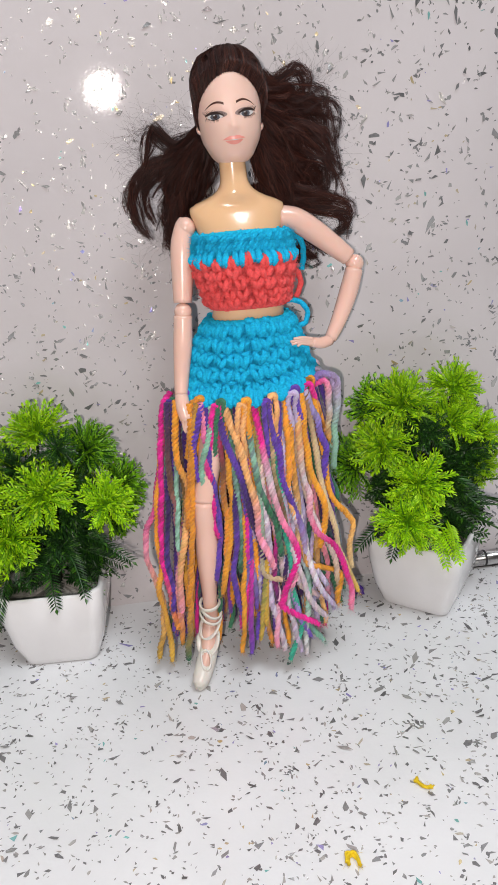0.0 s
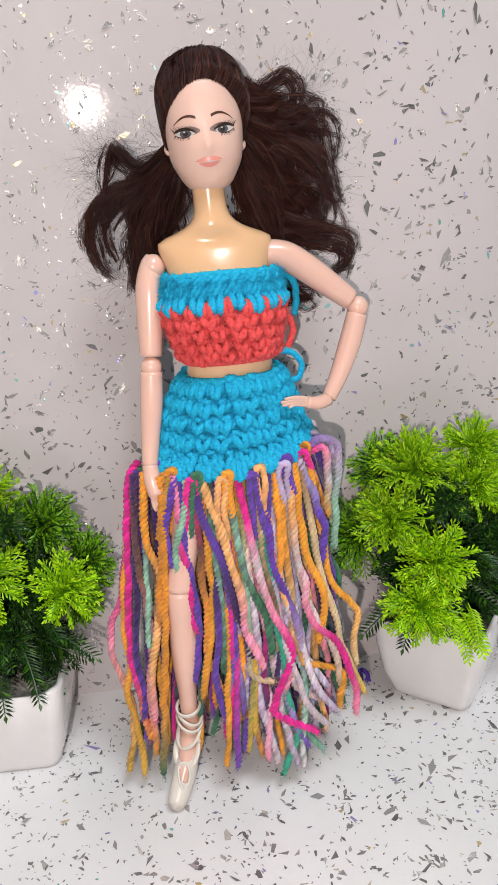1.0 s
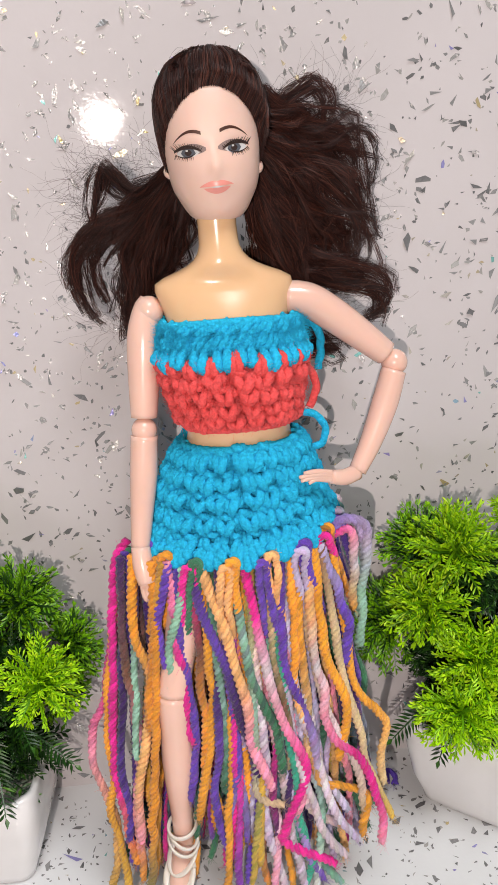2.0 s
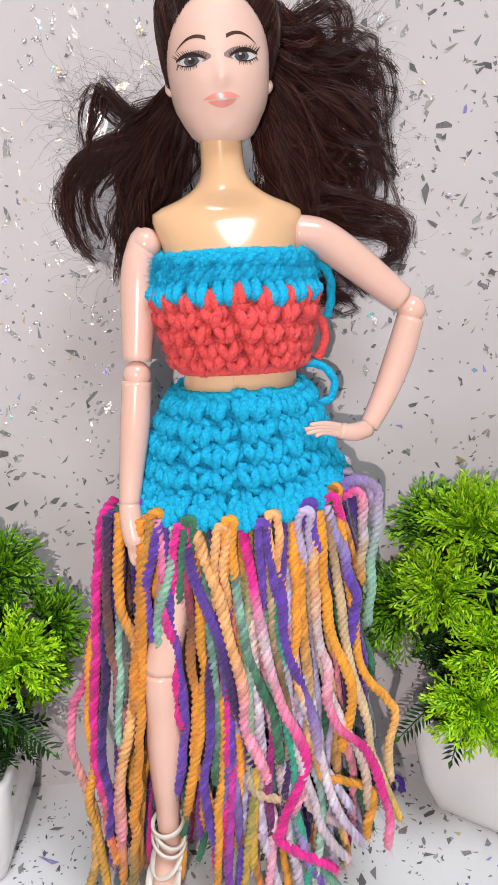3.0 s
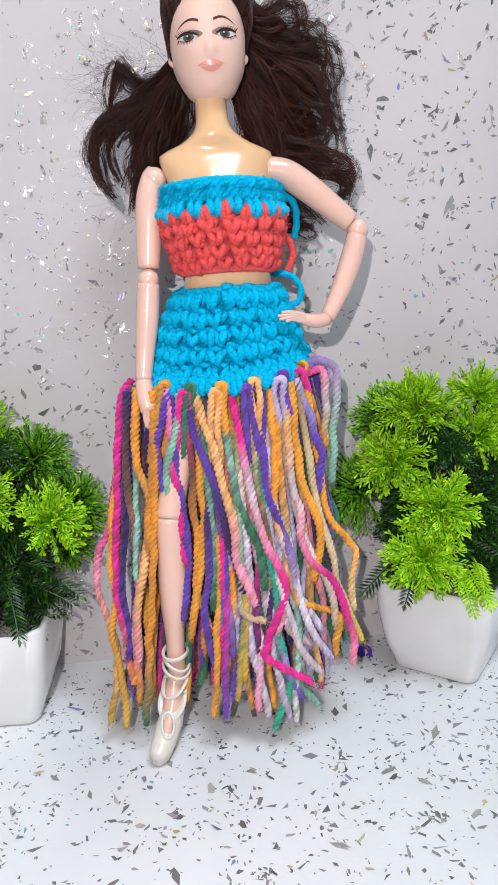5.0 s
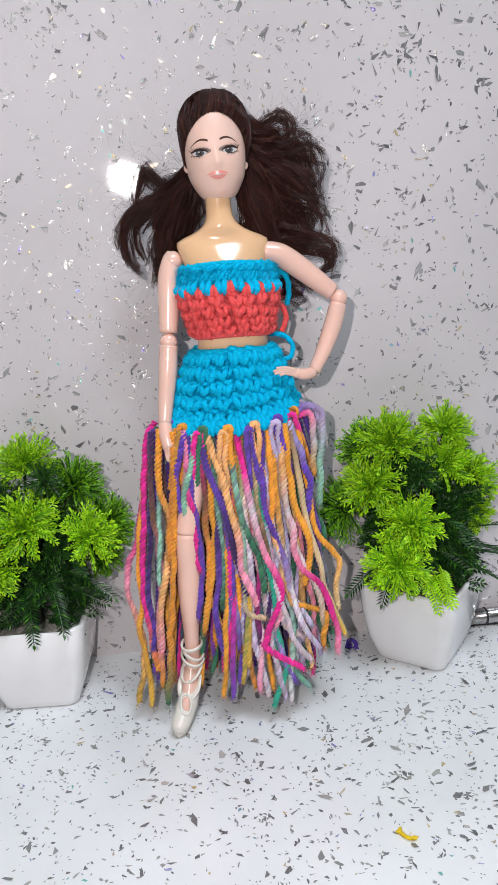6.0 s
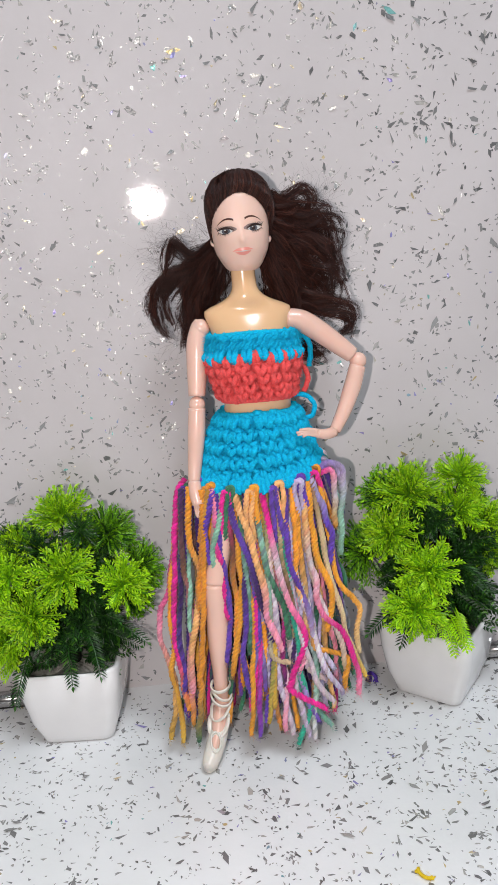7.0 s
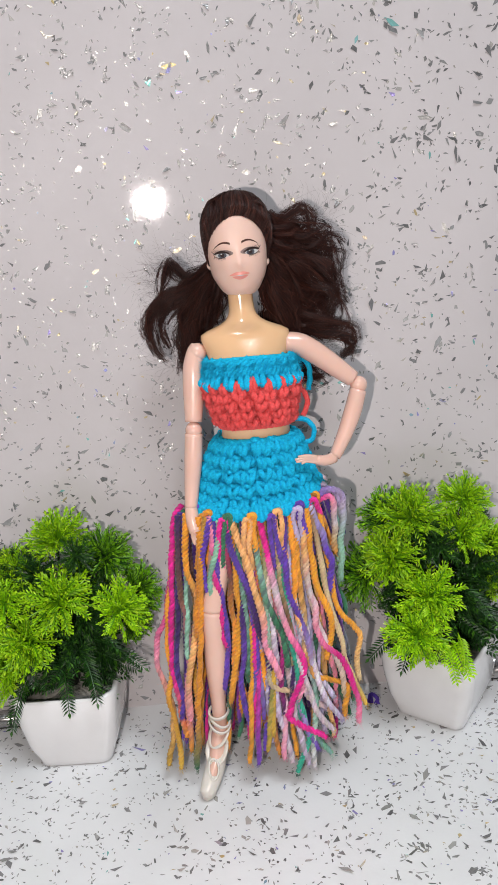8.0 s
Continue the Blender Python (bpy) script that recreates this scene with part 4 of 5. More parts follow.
yarn(front([(63.0, 148.8), (68.6, 148.4), (70.0, 135.1), (69.3, 118.5)], -4.5, 0), "magenta pink white beige orange", 1.5)
yarn(front([(58.1, 146.3), (64.3, 96.4), (69.3, 77.7), (70.8, 64.7), (79.6, 42.6)], -7.5, -10), "brown beige beige beige mustard", 1.4)
yarn(front([(40.5, 144.7), (42.7, 82.7), (47.6, 65.7), (51.0, 50.5), (58.2, 43.3)], -7.5, -10), "purple lilac white white", 1.5)
yarn(front([(49.4, 145.2), (52.0, 69.9), (59.8, 59.0), (70.3, 54.5), (68.2, 39.5)], -9.5, -12), "orange orange beige orange orange", 1.4)
yarn(front([(41.1, 144.8), (47.0, 42.5), (50.1, 31.1), (42.3, 11.0)], -9.5, -13), "green teal teal teal", 1.4)
yarn(front([(37.1, 144.4), (44.1, 45.4), (53.5, 26.5), (60.6, 18.1)], -8.5, -11), "green mint teal mint", 1.4)
yarn(front([(34.6, 145.2), (35.8, 53.2), (36.1, 40.0), (39.8, 16.0)], -9.5, -12), "peach white lilac white", 1.5)
yarn(front([(47.4, 144.7), (53.0, 72.6), (59.2, 57.9), (64.0, 48.9)], -8, -10.5), "lilac white white lilac", 1.4)
yarn(front([(19.5, 146.3), (19.9, 116.2), (20.0, 99.9), (17.2, 77.7), (12.1, 48.8)], -9.5, -7), "orange orange orange", 1.5)
yarn(front([(17.0, 146.0), (16.9, 117.9), (16.9, 96.5), (16.1, 75.5), (18.3, 50.9)], -8.5, -7), "magenta brown orange orange", 1.4)
yarn(front([(22.4, 146.0), (22.6, 103.7), (23.3, 81.5), (22.3, 60.4)], -9.5, -8), "green mint green", 1.4)
yarn(front([(31.3, 145.0), (32.3, 48.8), (29.0, 35.9), (26.8, 23.8)], -8.5, -11), "orange orange purple purple", 1.5)
yarn(front([(24.7, 145.8), (26.3, 91.1), (27.1, 72.4), (21.9, 51.6), (24.1, 31.5)], -9.5, -9), "plum purple purple lilac", 1.4)
yarn(front([(35.4, 144.9), (32.3, 76.8), (33.4, 60.1), (41.8, 55.8)], -10.5, -12), "mustard mint beige", 1.3)
yarn(front([(26.3, 144.7), (27.3, 86.0), (25.2, 55.2), (19.0, 28.6)], -7.5, -8), "orange magenta magenta", 1.4)
yarn(front([(28.3, 144.7), (29.3, 86.0), (28.3, 50.0), (24.2, 27.5)], -7.5, -8), "peach orange orange mustard", 1.4)

# strands that fill in beside the bare leg
yarn(front([(-2.5, 146.5), (-5.5, 118.0), (-7.0, 92.0), (-9.0, 66.0), (-10.5, 47.0)], 3.0, 4), "green purple plum purple", 1.35)
yarn(front([(0.5, 146.5), (-2.0, 120.0), (-1.5, 96.0), (-4.5, 70.0), (-6.0, 38.0)], 2.5, 3), "plum brown mustard orange", 1.35)
yarn(front([(2.5, 146.5), (0.5, 116.0), (1.0, 90.0), (-2.0, 64.0), (-3.5, 42.0)], 3.5, 5), "purple plum purple lilac", 1.35)
yarn(front([(-6.0, 143.0), (-9.5, 112.0), (-13.0, 84.0), (-14.5, 60.0), (-13.5, 30.0)], 5.5, 4), "green mint brown mustard", 1.35)
yarn(front([(-1.0, 146.5), (-4.0, 112.0), (-6.5, 90.0), (-8.0, 76.0), (-5.5, 72.0), (-4.5, 79.0)], -1.0, -4), "purple plum mint mint mint", 1.2)

# pale ends that come forward low down
yarn(front([(45.0, 145.5), (47.5, 100.0), (52.5, 76.0), (57.0, 55.0), (66.5, 38.5)], -7.5, -14), "lilac lilac white white lilac", 1.4)
yarn(front([(43.0, 145.5), (44.5, 95.0), (47.5, 70.0), (53.5, 46.0), (61.5, 34.0)], -7.5, -14), "purple lilac white white", 1.4)
yarn(front([(37.0, 145.5), (38.5, 90.0), (41.5, 60.0), (45.0, 38.0), (47.5, 15.0)], -7.0, -13.5), "pink pink white lilac", 1.4)
yarn(front([(46.5, 145.5), (48.5, 82.0), (54.0, 52.0), (52.5, 31.0), (50.5, 13.0)], -6.5, -13), "mint mint lilac mint white", 1.35)
yarn(front([(27.5, 145.5), (30.0, 96.0), (35.5, 66.0), (38.5, 42.0), (36.0, 20.0)], -7.0, -13), "magenta pink white pink", 1.4)
yarn(front([(38.5, 145.5), (40.0, 92.0), (43.5, 60.0), (47.0, 40.0), (54.0, 22.0)], -6.5, -12.5), "purple purple lilac purple", 1.4)
yarn(front([(21.0, 145.8), (22.5, 110.0), (20.5, 80.0), (18.5, 52.0), (21.5, 27.0)], -8.0, -9), "purple plum purple purple", 1.45)
yarn(front([(50.5, 145.8), (55.0, 100.0), (61.0, 80.0), (66.5, 66.0), (69.0, 50.0)], -7.0, -12), "beige beige white beige", 1.35)

# loops that hitch the strands to the hem, between the scallops
HITCHES = "brown mustard mint purple orange orange magenta green peach orange purple peach lilac purple magenta orange purple lilac mint white".split()
for i, dye in enumerate(HITCHES):
    a = 1.5 * np.pi + (i // 2 - 4.5) * 2 * np.pi / SCALLOPS
    e = 0.04 if i % 2 else -0.04
    c = SKIRT.at(a + e, 147.6 + hem(a) + 26 * e, 4.6) * 1000
    x, z, w = c[0], c[2], c[1] - BACK * 1000 - LEAN_RATE * c[2]
    lean = 6 * math.cos(a)
    yarn([(x + u + lean * max(0, -v - 3) / 25, z + v, w + q) for u, v, q in ((-1.4, -28, 5.5), (-1.6, -12, 1.6), (-1.5, -2.5, -0.4), (-1.2, 0.8, -1.4), (0.2, 1.7, -2.0), (1.4, 0.5, -1.6), (1.4, -2.6, -0.6), (1.4, -12, 1.6), (1.8, -28, 5.5))], dye + " " + dye, 1.25)

# strands behind and between those in front
g = np.random.default_rng(77)
# the fringe's own dyes, with extra purple and plum as shade in the gaps
NAMES = "orange plum purple green purple magenta orange purple plum mustard pink green lilac lilac peach".split()
for i in range(92):
    layer = i % 3
    a = np.pi + (i + g.uniform(-0.4, 0.4)) / 92 * np.pi * (1.0 if layer < 2 else 2.0)
    layer += 1
    top_p = SKIRT.at(a, 148.6 + hem(a), -1.0 - layer * 1.6) * 1000
    ca, sa = math.cos(a), math.sin(a)
    spread = 48 - layer * 4 + g.normal(0, 2)
    zb = g.uniform(12, 44) + 14 * max(0, ca) * (layer < 3)
    x1, x2 = 33.5 + 36 * ca, 29.5 + spread * ca
    w1, w2 = 7 + (18.5 - layer * 2.2) * sa, 6 + (21 - layer * 2.5) * sa
    zt = top_p[2]
    wob = g.normal(0, 1.3, 4)
    pts = [(top_p[0], zt, top_p[1] - BACK * 1000 - LEAN_RATE * zt), ((top_p[0] * 0.5 + x1 * 0.5) + wob[0], zt * 0.83, w1 * 0.95),
           (x1 + wob[1], zt * 0.55 + zb * 0.2, w1), ((x1 + x2) / 2 + wob[2], zt * 0.28 + zb * 0.5, (w1 + w2) / 2), (x2 + wob[3], zb, w2)]
    if sa < 0 and any(-4 < p[0] < 17 for p in pts[2:]):
        pts = [(p[0], p[1], 6 + abs(p[2] - 6)) for p in pts]
    k = int(g.integers(0, len(NAMES)))
    dyes = NAMES[k] + " " + (NAMES[k] if g.random() < 0.6 else NAMES[int(g.integers(0, len(NAMES)))]) + " " + NAMES[k]
    yarn(pts, dyes, 1.3, layer == 1)

# the dense inner layer of the fringe
# mostly dark dyes, so that the colour carries the shade between strands
INNER = "plum purple green plum orange purple magenta green purple plum orange lilac".split()
for i in range(54):
    u = (i + g.uniform(-0.4, 0.4)) / 53
    x0 = 9 + 51 * u
    x2 = -14 + 88 * u + g.normal(0, 2.5)
    zt, zb = 148 + g.uniform(-2, 2), g.uniform(14, 38) + (14 if u > 0.85 else 0)
    w0, w2 = g.uniform(-4, 6), g.uniform(-1, 12)
    k = i % len(INNER)
    yarn([(x0, zt, w0), (x0 * 0.75 + x2 * 0.25 + g.normal(0, 1.5), 115, w0 + 2), (x0 * 0.4 + x2 * 0.6 + g.normal(0, 2), 70, (w0 + w2) / 2 + 3), (x2, zb, w2)], INNER[k] + " " + INNER[(k + int(g.integers(0, 2))) % len(INNER)] + " " + INNER[k], 1.3, False)

# ---- shoes ----


def shoe(name, path, label):
    """A white strapped doll shoe; path gives the foot from ankle to toe in millimetres on the leaning body."""
    ob = thing(name, label, "shoe")
    p = np.array([body(*q) for q in path])
    n = 19
    line = smooth_line(p, n)
    f = np.linspace(0, 1, n)
    s = Shape()
    upper = smooth_line(line[3:], 54)
    uf = np.linspace(f[3], 1, 54)
    tube(s, upper, np.interp(uf, [0, 0.25, 0.55, 0.82, 0.95, 1.0], [4.0, 4.6, 5.0, 4.5, 3.3, 1.2]) / 1000, 36, 0)
    # an oval opening over the instep
    v = np.concatenate(s.v)
    hole = upper[20] + np.array([-0.0006, -0.0046, 0.0022])
    gone = [np.linalg.norm((v[list(q)].mean(0) - hole) * (1.25, 1, 0.85)) < 0.0031 for q in s.f]
    s.f = [q for q, g3 in zip(s.f, gone) if not g3]
    s.m = [0] * len(s.f)
    # its rolled edge
    near = v[v[:, 1] < hole[1] + 0.004]
    edge = []
    for q in np.linspace(0, 2 * np.pi, 25)[:-1]:
        want = hole[[0, 2]] + np.array([0.0024 * math.cos(q), 0.0034 * math.sin(q)])
        d2 = ((near[:, [0, 2]] - want) ** 2).sum(1)
        edge.append((want[0], np.sort(near[np.argsort(d2)[:6], 1])[:3].mean(), want[1]))
    tube(s, smooth_line(edge + edge[:1], 60), 0.00055, 8, 0)
    part("upper", s, M_SHOE, ob, "closed white upper with an oval opening")
    s = Shape()
    sole = line + np.array([0, 0.0012, -0.0026])
    sole[:, 2] = np.maximum(sole[:, 2], 0.0016)
    tube(s, sole, np.interp(f, [0, 0.2, 0.6, 0.9, 1], [3.2, 4.0, 4.6, 3.8, 1.5]) / 1000, 16, 0, flat=(1, 0.75))
    part("sole", s, M_SHOE, ob)
    s = Shape()
    heel = line[2] + (0, 0.0035, -0.002)
    tube(s, smooth_line([heel, (heel + (heel[0], heel[1] + 0.002, 0.0)) / 2 * (1, 1, 1), (heel[0], heel[1] + 0.003, 0.0008)], 8), [0.003, 0.0028, 0.0025, 0.0022, 0.002, 0.002, 0.0021, 0.0022], 12, 0)
    part("heel", s, M_SHOE, ob)
    return ob


def strap(ob, x, z, w, rx, ry, tilt, side, r=0.75):
    s = Shape()
    a = np.linspace(0, 2 * np.pi, 40)
    line = np.array([body(x + rx * math.cos(q), z + tilt * math.cos(q) + side * math.sin(q), w + ry * math.sin(q)) for q in a])
    tube(s, line, r / 1000, 10, 0, flat=(1.6, 0.8))
    part("strap", s, M_SHOE, next(c for c in ob.children if c.name.startswith("upper")))


pump = shoe("doll_shoe", [(4.4, 23.5, 3.5), (2.4, 15.5, -1.5), (-1.5, 8.5, -9), (-5.0, 4.2, -15)], "off-white rubber doll shoe with ankle straps, on the countertop")
strap(pump, 5.3, 39.8, 0.8, 5.0, 4.8, 0.6, 1.2)
strap(pump, 5.3, 36.4, 1.0, 4.9, 4.8, -2.4, 2.4)
strap(pump, 5.1, 33.0, 1.4, 5.2, 5.2, -1.4, 2.4)
strap(pump, 4.6, 27.0, 1.8, 4.9, 5.2, 3.4, 3.4, 0.9)
strap(pump, 2.8, 19.8, -0.6, 4.7, 5.4, 2.2, 4.4, 1.1)
back_shoe = shoe("doll_shoe", [(49, 27, 20), (49, 17, 17.5), (49, 9, 14), (49.5, 4.2, 10)], "off-white rubber doll shoe half hidden under the yarn fringe")
strap(back_shoe, 49, 36, 22, 5.2, 5.0, 2, 2)

# ---- potted plants ----


def rounded_square(half, corner, n=6):
    pts = []
    for k in range(4):
        cx, cy = ((1, 1), (-1, 1), (-1, -1), (1, -1))[k]
        for i in range(n + 1):
            a = math.pi / 2 * (k + i / n)
            pts.append((cx * (half - corner) + corner * math.cos(a), cy * (half - corner) + corner * math.sin(a)))
    return np.array(pts)


def pot_shape(h, low, high):
    """A square pot that swells upwards, with rounded edges, a rim that dips a little between its corners, and a hollow."""
    s = Shape()
    prof = [(0.0, low * 0.90), (0.0012, low * 0.97), (0.004, low), (h * 0.3, low + (high - low) * 0.50), (h * 0.65, low + (high - low) * 0.86), (h - 0.0015, high), (h, high - 0.0008),
            (h - 0.0006, high - 0.0026), (h - 0.004, high - 0.0034), (h - 0.014, high - 0.005)]
    rings = []
    for i, (z, half) in enumerate(prof):
        ring = rounded_square(half, half * 0.30)
        dip = 0.0030 * np.clip(1 - (np.minimum(abs(ring[:, 0]), abs(ring[:, 1])) / half) ** 2, 0, 1) if i > 3 else np.zeros(len(ring))
        rings.append(np.column_stack([ring, z - dip * min(1, max(0.0, (i - 3) / 2))]))
    k = len(rings[0])
    f = [(i * k + j, i * k + (j + 1) % k, (i + 1) * k + (j + 1) % k, (i + 1) * k + j) for i in range(len(rings) - 1) for j in range(k)]
    f.append(tuple(range(k))[::-1])
    s.add(np.concatenate(rings), f)
    return s


def leaflet(s, p, d, up, length, width, mat=0, waist=0.45):
    """One narrow leaf, folded along its rib, widest at its waist."""
    d = d / (np.linalg.norm(d) + 1e-9)
    side = np.cross(d, up)
    side = side / (np.linalg.norm(side) + 1e-9)
    nrm = np.cross(side, d)
    v = [p, p + d * length * waist + side * width + nrm * width * 0.5, p + d * length, p + d * length * waist - side * width + nrm * width * 0.5, p + d * length * waist - nrm * width * 0.3]
    s.add(v, [(0, 1, 4), (1, 2, 4), (2, 3, 4), (3, 0, 4)], mat)


def rosette(seed, twigs=92):
    """A mop-like tuft of forked soft twigs that radiate into a dome; its axis is z, its reach about 14 mm."""
    r = np.random.default_rng(seed)
    s = Shape()
    for i in range(twigs):
        c = 1 - 1.2 * (i + 0.5) / twigs
        a = i * 2.39996 + r.normal(0, 0.3)
        sn = math.sqrt(max(0, 1 - c * c))
        d = np.array([sn * math.cos(a), sn * math.sin(a), c]) + r.normal(0, 0.09, 3)
        d /= np.linalg.norm(d)
        ln = r.uniform(0.0095, 0.0140) * (0.92 + 0.12 * sn)
        n = 5
        f = np.linspace(0.12, 1, n)[:, None]
        bend = np.cross(d, r.normal(0, 1, 3)) * 0.0014
        line = d * ln * f + bend * f ** 2
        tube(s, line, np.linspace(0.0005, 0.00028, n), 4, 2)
        u = np.cross(d, r.normal(0, 1, 3))
        u /= np.linalg.norm(u)
        side = np.cross(d, u)
        for k in range(5):
            q = 0.45 + 0.125 * k
            p = d * ln * q + bend * q * q
            for sg in (-1, 1):
                dd = d * r.uniform(0.65, 0.85) + u * sg * r.uniform(0.55, 0.75) + r.normal(0, 0.09, 3)
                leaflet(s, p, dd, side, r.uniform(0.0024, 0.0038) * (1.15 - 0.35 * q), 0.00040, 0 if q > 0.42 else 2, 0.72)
        for k in range(3):
            leaflet(s, d * ln + bend, d + r.normal(0, 0.3, 3), u, r.uniform(0.0020, 0.0032), 0.00040, 0, 0.72)
    return s


def frond(seed, length, pairs=12, slim=0.030):
    """A flat fern spray along z with paired leaves."""
    r = np.random.default_rng(seed)
    s = Shape()
    n = 9
    f = np.linspace(0, 1, n)
    line = np.array([(0, -0.30 * length * q * q, length * q) for q in f])
    tube(s, line, np.linspace(0.0006, 0.00025, n), 4, 0)
    for k in range(pairs):
        q = 0.16 + 0.8 * k / (pairs - 1)
        p = np.array((0, -0.30 * length * q * q, length * q))
        t = np.array((0, -0.60 * q, 1.0))
        for sg in (-1, 1):
            leaflet(s, p, t * 0.62 + np.array((sg * 0.8, 0.15, 0)) + r.normal(0, 0.05, 3), np.array((0, 1, 0.3)), length * (0.27 - 0.12 * q), length * slim)
    leaflet(s, line[-1], line[-1] - line[-2], np.array((0, 1, 0)), length * 0.12, length * 0.03)
    return s


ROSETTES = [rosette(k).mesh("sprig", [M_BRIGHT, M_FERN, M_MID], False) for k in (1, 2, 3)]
MID_ROSETTES = [rosette(k).mesh("sprig", [M_MID, M_FERN, M_FERN], False) for k in (11, 12)]
# all dark green: the colour stands in for shade deep between the tufts
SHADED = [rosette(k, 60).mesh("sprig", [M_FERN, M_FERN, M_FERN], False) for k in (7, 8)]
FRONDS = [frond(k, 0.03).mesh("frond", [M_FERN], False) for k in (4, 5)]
LIGHT_FRONDS = [frond(k, 0.024).mesh("frond", [M_BRIGHT], False) for k in (6,)]


FERNS = [frond(k, 0.036, 17, 0.017).mesh("frond", [M_FERN], False) for k in (14, 15)]


def placed(name, mesh, parent, at, direction, roll, size, squash=(1, 1, 1)):
    ob = new(name, mesh)
    ob.parent = parent
    q = Vector(direction).normalized().to_track_quat("Z", "Y").to_matrix().to_4x4()
    ob.matrix_basis = Matrix.Translation(at) @ q @ pose(0, 0, 0, 0, 0, roll) @ Matrix.Diagonal((size * squash[0], size * squash[1], size * squash[2], 1))
    return ob


def plant(at, turn, tufts, seed, label, spray, big, ferns):
    ob = thing("potted_plant", label, "potted plant", at, "potted plants")
    r = random.Random(seed)
    pot = part("pot", pot_shape(0.046, 0.0195, 0.0262), M_POT, ob, "white glazed square pot")
    pot.rotation_euler = (0, 0, radians(turn))
    pot.scale = (big, big, big)
    s = Shape()
    sq = rounded_square(0.0225, 0.006)
    rr = np.random.default_rng(seed)
    v = [(0, 0, 0.0375)] + [(x * q, y * q, 0.0365 + rr.uniform(0, 0.0018)) for q in (0.35, 0.7, 1.0) for x, y in sq]
    k = len(sq)
    f = [(0, 1 + j, 1 + (j + 1) % k) for j in range(k)] + [(1 + i * k + j, 1 + (i + 1) * k + j, 1 + (i + 1) * k + (j + 1) % k, 1 + i * k + (j + 1) % k) for i in range(2) for j in range(k)]
    s.add(v, f)
    part("planting_foam", s, M_FOAM, pot, "grey planting foam")
    s = Shape()
    tube(s, smooth_line([(0, 0, 0.036), (0.001, 0, 0.055), (-0.001, 0.001, 0.075), (0, 0, 0.095)], 14), np.linspace(0.0032, 0.0016, 14), 10)
    part("stem", s, M_STEM, ob, "dark plastic stem")
    base = Vector(at)
    for i, (x, y, z, size) in enumerate(tufts):
        p = Vector((x, y, z)) - base
        axis = Vector((p.x, p.y * 1.0 - 0.012, (p.z - 0.075) * 0.9 + 0.006))
        s = Shape()
        tube(s, smooth_line([(0, 0, 0.05 + 0.03 * r.random()), tuple(p * 0.5 + Vector((0, 0, 0.035))), tuple(p - axis.normalized() * 0.004)], 10), 0.0007, 6)
        twig = part("twig", s, M_STEM, ob)
        # sprigs next to the wall take the mid green mesh
        placed("sprig", MID_ROSETTES[i % 2] if y > 0.4635 else ROSETTES[i % 3], twig, p - axis.normalized() * 0.005 * size, axis, r.uniform(0, 360), size * 1.16)
    # half-hidden tufts that fill the crown, in the same dark stand-in for shade
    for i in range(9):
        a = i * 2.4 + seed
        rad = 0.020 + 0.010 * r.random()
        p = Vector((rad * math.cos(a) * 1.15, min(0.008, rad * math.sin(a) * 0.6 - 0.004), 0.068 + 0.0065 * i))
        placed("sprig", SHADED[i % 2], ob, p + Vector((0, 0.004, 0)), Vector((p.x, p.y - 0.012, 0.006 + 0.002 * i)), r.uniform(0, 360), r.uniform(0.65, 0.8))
    # dark green sprigs inside, with the bush's inner shade put into their colour
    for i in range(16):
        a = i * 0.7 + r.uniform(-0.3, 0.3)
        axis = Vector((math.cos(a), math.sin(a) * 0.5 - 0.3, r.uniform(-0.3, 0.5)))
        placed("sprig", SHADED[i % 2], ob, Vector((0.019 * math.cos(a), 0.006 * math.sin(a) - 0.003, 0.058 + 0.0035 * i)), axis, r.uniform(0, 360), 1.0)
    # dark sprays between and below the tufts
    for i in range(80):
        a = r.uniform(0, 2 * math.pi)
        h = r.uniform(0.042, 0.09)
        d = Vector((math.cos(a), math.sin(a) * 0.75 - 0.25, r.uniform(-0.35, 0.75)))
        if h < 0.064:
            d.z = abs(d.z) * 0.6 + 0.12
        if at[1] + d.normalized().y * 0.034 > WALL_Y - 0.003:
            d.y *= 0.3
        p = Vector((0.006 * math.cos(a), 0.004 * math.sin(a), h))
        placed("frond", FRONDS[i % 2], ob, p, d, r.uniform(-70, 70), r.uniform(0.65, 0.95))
    # long dark ferns that hang out of the crown
    for i, (x, y, z, dx, dy, dz, size) in enumerate(ferns):
        placed("frond", FERNS[i % 2], ob, Vector((x, y, z)), Vector((dx, dy, dz)), r.uniform(-30, 30), size)
    for i in range(7):
        a = r.uniform(*spray)
        d = Vector((math.cos(a), math.sin(a) - 0.3, r.uniform(-0.55, 0.15)))
        placed("frond", LIGHT_FRONDS[0], ob, Vector((0.024 * math.cos(a), 0.022 * math.sin(a) - 0.003, r.uniform(0.054, 0.066))), d, r.uniform(-50, 50), r.uniform(0.7, 1.0))
    return ob


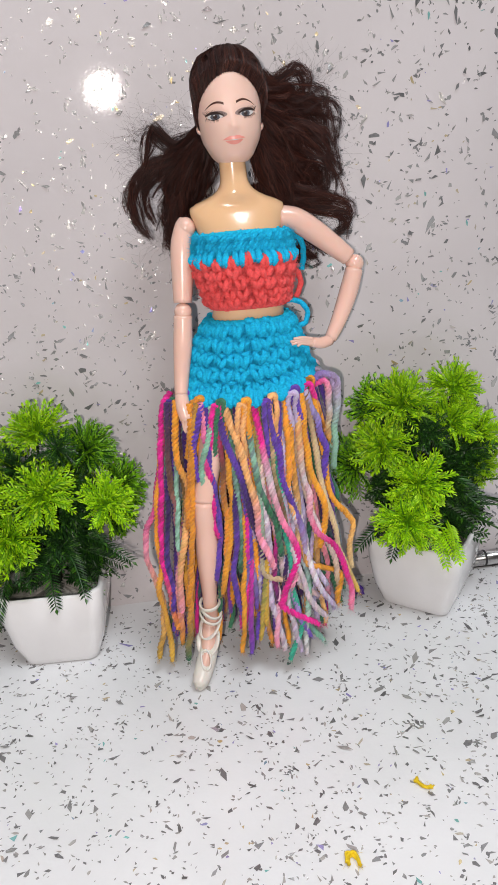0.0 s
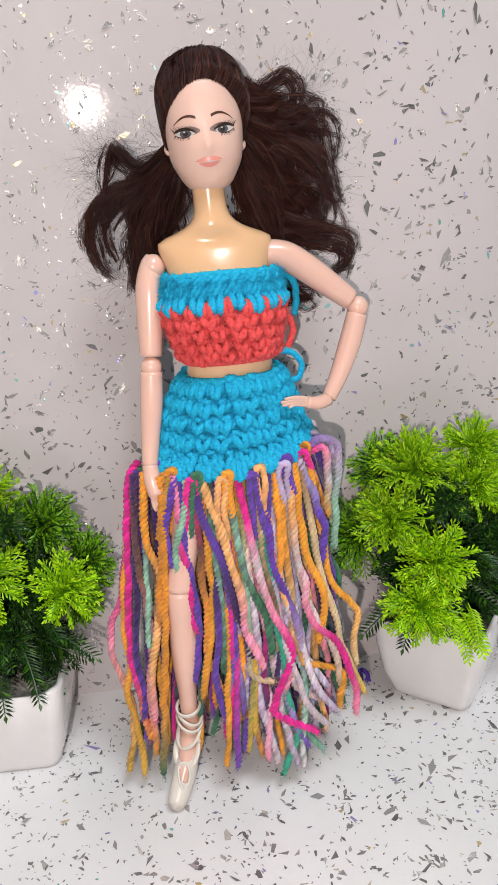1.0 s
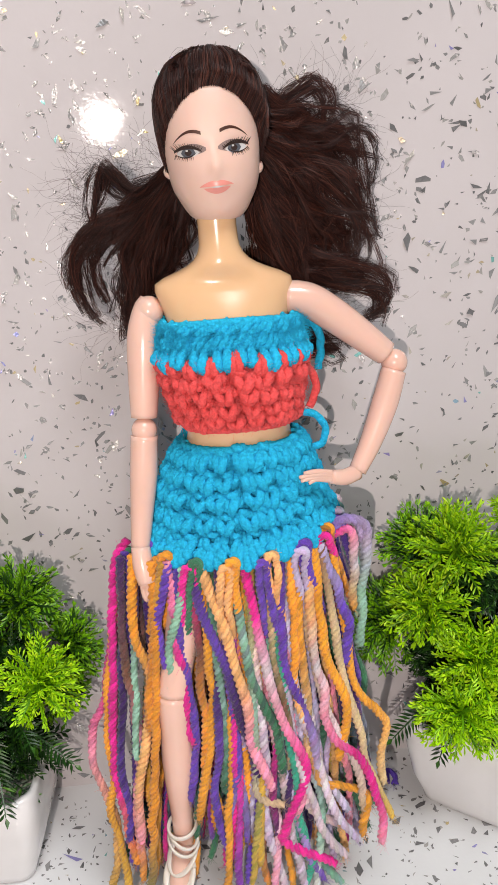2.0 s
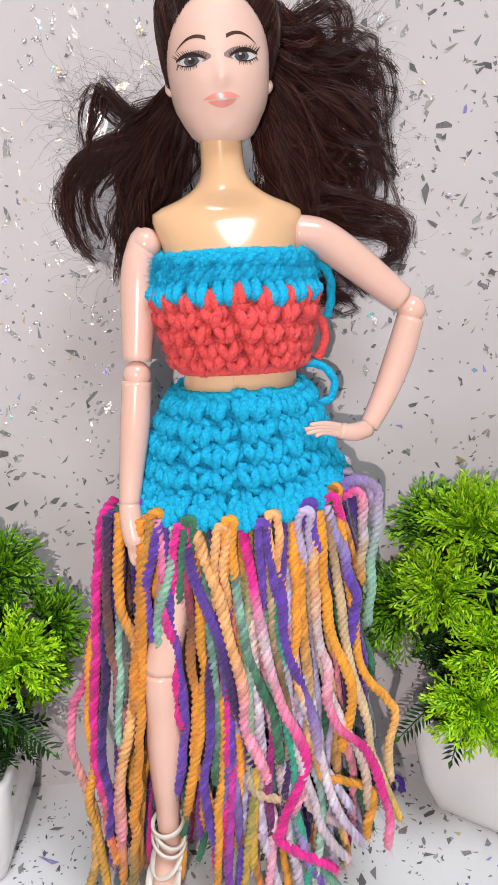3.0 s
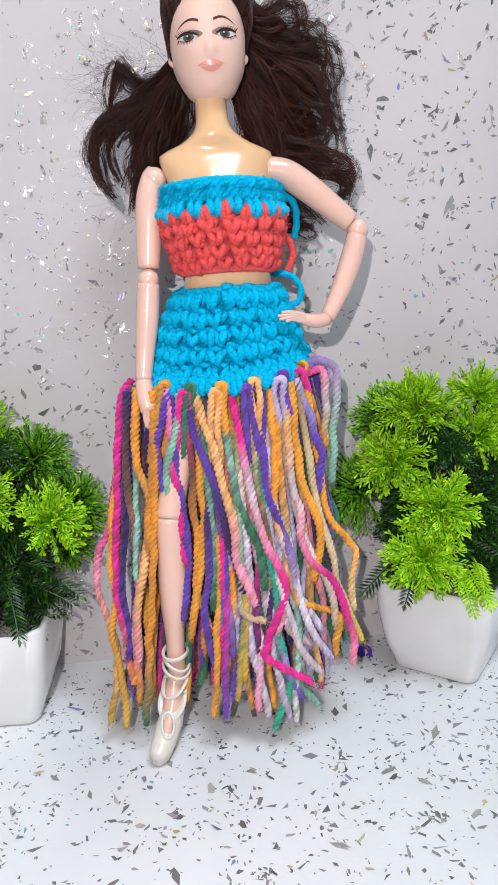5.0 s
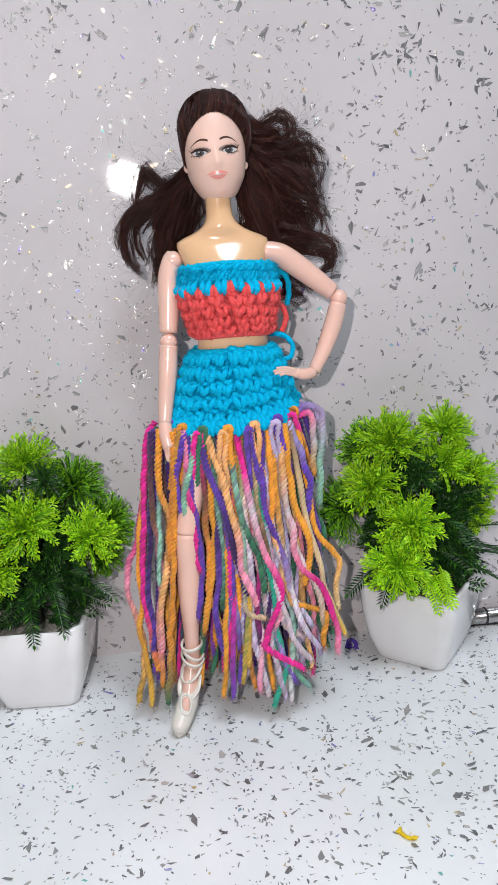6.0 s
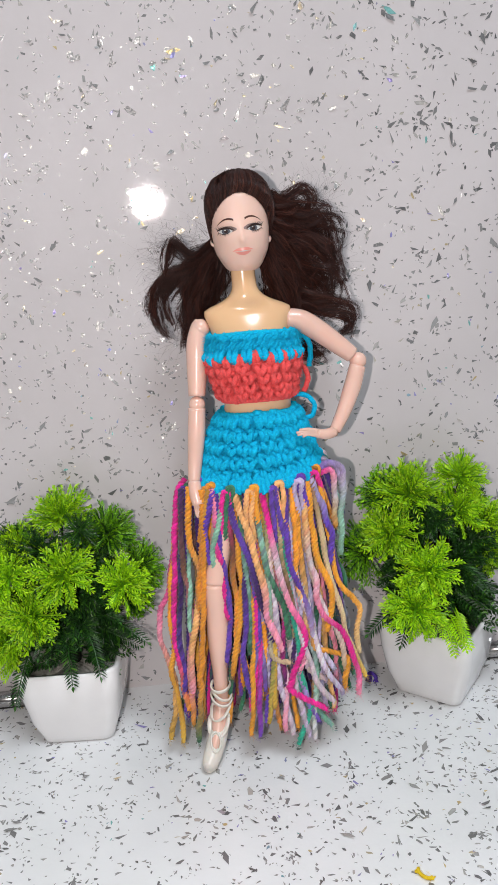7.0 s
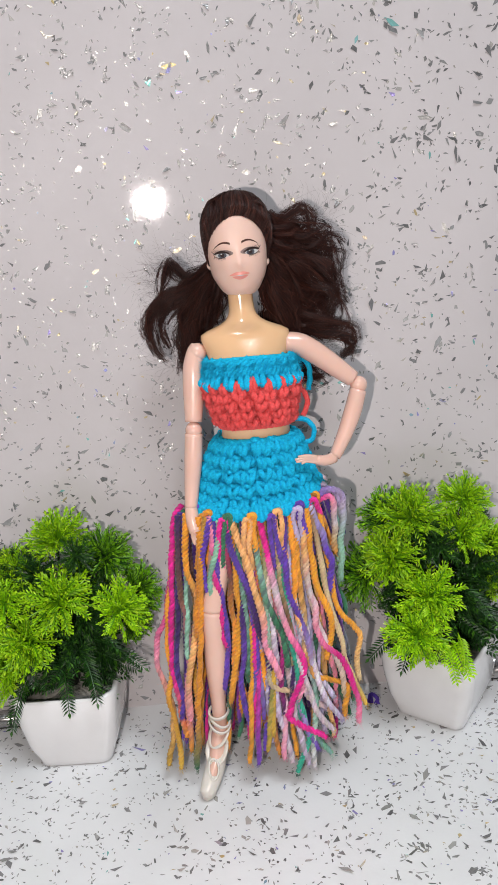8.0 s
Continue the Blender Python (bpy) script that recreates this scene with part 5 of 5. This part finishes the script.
plant((-0.0745, 0.4605, 0.0), -3, [(-0.071, 0.462, 0.129, 1.0), (-0.046, 0.465, 0.115, 1.0), (-0.070, 0.437, 0.104, 1.08), (-0.038, 0.440, 0.094, 0.92), (-0.090, 0.432, 0.083, 1.05),
                             (-0.096, 0.455, 0.113, 1.0), (-0.031, 0.468, 0.090, 0.95), (-0.036, 0.464, 0.074, 0.85), (-0.100, 0.440, 0.104, 0.85), (-0.108, 0.442, 0.064, 0.9), (-0.112, 0.455, 0.092, 0.95), (-0.06, 0.47, 0.10, 0.9)],
      5, "artificial bright green bush in a white square pot", (math.pi * 1.05, math.pi * 1.3), 1.05,
      [(0.008, -0.010, 0.068, 0.45, -0.75, -0.25, 0.9), (0.016, -0.010, 0.072, 0.9, -0.6, 0.0, 0.9), (0.014, -0.006, 0.062, 1.0, -0.55, -0.1, 0.72), (0.0, -0.012, 0.064, 0.15, -0.9, -0.35, 0.8),
       (-0.018, -0.014, 0.060, -0.35, -0.7, -0.6, 0.85), (0.013, -0.008, 0.082, 0.6, -0.7, 0.2, 0.9), (0.014, 0.0, 0.058, 1.0, -0.5, -0.2, 0.7), (-0.006, -0.012, 0.072, -0.2, -0.9, 0.1, 0.8)])
plant((0.1318, 0.4620, 0.0), -38, [(0.111, 0.450, 0.128, 1.08), (0.102, 0.468, 0.122, 0.95), (0.145, 0.462, 0.130, 0.9), (0.142, 0.455, 0.114, 1.0), (0.099, 0.445, 0.107, 1.0), (0.088, 0.466, 0.087, 1.1),
                               (0.118, 0.435, 0.086, 1.05), (0.109, 0.430, 0.065, 1.05), (0.161, 0.460, 0.102, 0.95), (0.160, 0.455, 0.084, 0.75), (0.128, 0.47, 0.108, 0.9)],
      9, "artificial light green bush in a white square pot turned cornerwise", (math.pi * 1.3, math.pi * 1.55), 1.04,
      [(0.012, -0.006, 0.060, 1.0, -0.35, 0.25, 1.1), (0.014, -0.004, 0.064, 1.0, -0.25, 0.05, 1.2), (0.010, -0.006, 0.070, 1.0, -0.2, 0.45, 1.1), (0.012, -0.010, 0.057, 0.9, -0.5, -0.05, 1.0),
       (-0.016, -0.008, 0.064, -1.0, -0.5, -0.3, 0.9), (-0.012, -0.012, 0.066, -0.7, -0.7, -0.4, 0.85), (0.006, -0.012, 0.082, 0.3, -0.9, 0.2, 0.9)])

# ---- small things on the counter ----


def chrome_tube(x0, x1, ring_x):
    ob = thing("chrome_tube", "short polished chrome tube with a collar lying along the wall", "tube", ((x0 + x1) / 2, 0.481, 0.0055))
    h = abs(x1 - x0) / 2
    s = Shape()
    tube(s, smooth_line([(-h, 0, 0), (h, 0, 0)], 8), 0.0046, 20)
    barrel = part("barrel", s, M_CHROME, ob)
    s = Shape()
    tube(s, smooth_line([(ring_x - (x0 + x1) / 2 - 0.0006, 0, 0), (ring_x - (x0 + x1) / 2 + 0.0006, 0, 0)], 4), 0.0049, 20)
    part("collar", s, M_BLACK, barrel, "black collar")
    s = Shape()
    tube(s, smooth_line([(-h, -0.001, -0.0042), (h, -0.001, -0.0042)], 6), 0.0013, 10)
    part("seal", s, M_BLACK, barrel, "black rubber seal")
    return ob


chrome_tube(-0.30, -0.098, -0.118)
chrome_tube(0.158, 0.36, 0.176)


def scrap(name, label, mat, pts, r, seed):
    """A tangled end of wool lying on the counter."""
    g2 = np.random.default_rng(seed)
    s = Shape()
    for k in range(5):
        line = smooth_line(np.array(pts) / 1000 + g2.normal(0, 0.0005, (len(pts), 3)), 20)
        line[:, 2] = np.maximum(line[:, 2], r / 1000 * 0.6)
        tube(s, line, r / 1000 * np.linspace(0.7, 0.4, 20), 7, 0, lobes=3, pitch=0.004, depth=0.2)
    for k in range(40):
        p = np.array(pts[int(g2.integers(0, len(pts)))]) / 1000 + g2.normal(0, 0.0006, 3)
        q = p + g2.normal(0, 0.0012, 3)
        p[2], q[2] = max(p[2], 0.0002), max(q[2], 0.0002)
        tube(s, [p, (p + q) / 2 + (0, 0, 0.0003), q], 0.00005, 3)
    return tagged(part(name, s, mat), label, "yarn scrap")


scrap("yarn_scrap", "small curl of yellow wool on the countertop", M_YELLOW, [(83.0, 330.5, 0.8), (83.6, 327.5, 1.0), (85.6, 325.2, 1.0), (88.0, 325.0, 0.8)], 0.9, 1)
scrap("yarn_scrap", "tangled yellow wool tuft on the countertop", M_YELLOW, [(44.6, 295.5, 0.9), (45.6, 299.0, 1.4), (47.8, 298.6, 1.2), (48.6, 294.0, 0.7)], 0.9, 2)
scrap("yarn_scrap", "violet wool fluff by the plant pot", M_VIOLET, [(92.0, 468.0, 1.5), (94.0, 472.0, 4.0), (96.5, 470.0, 3.0), (95.5, 466.0, 1.2)], 1.0, 3)
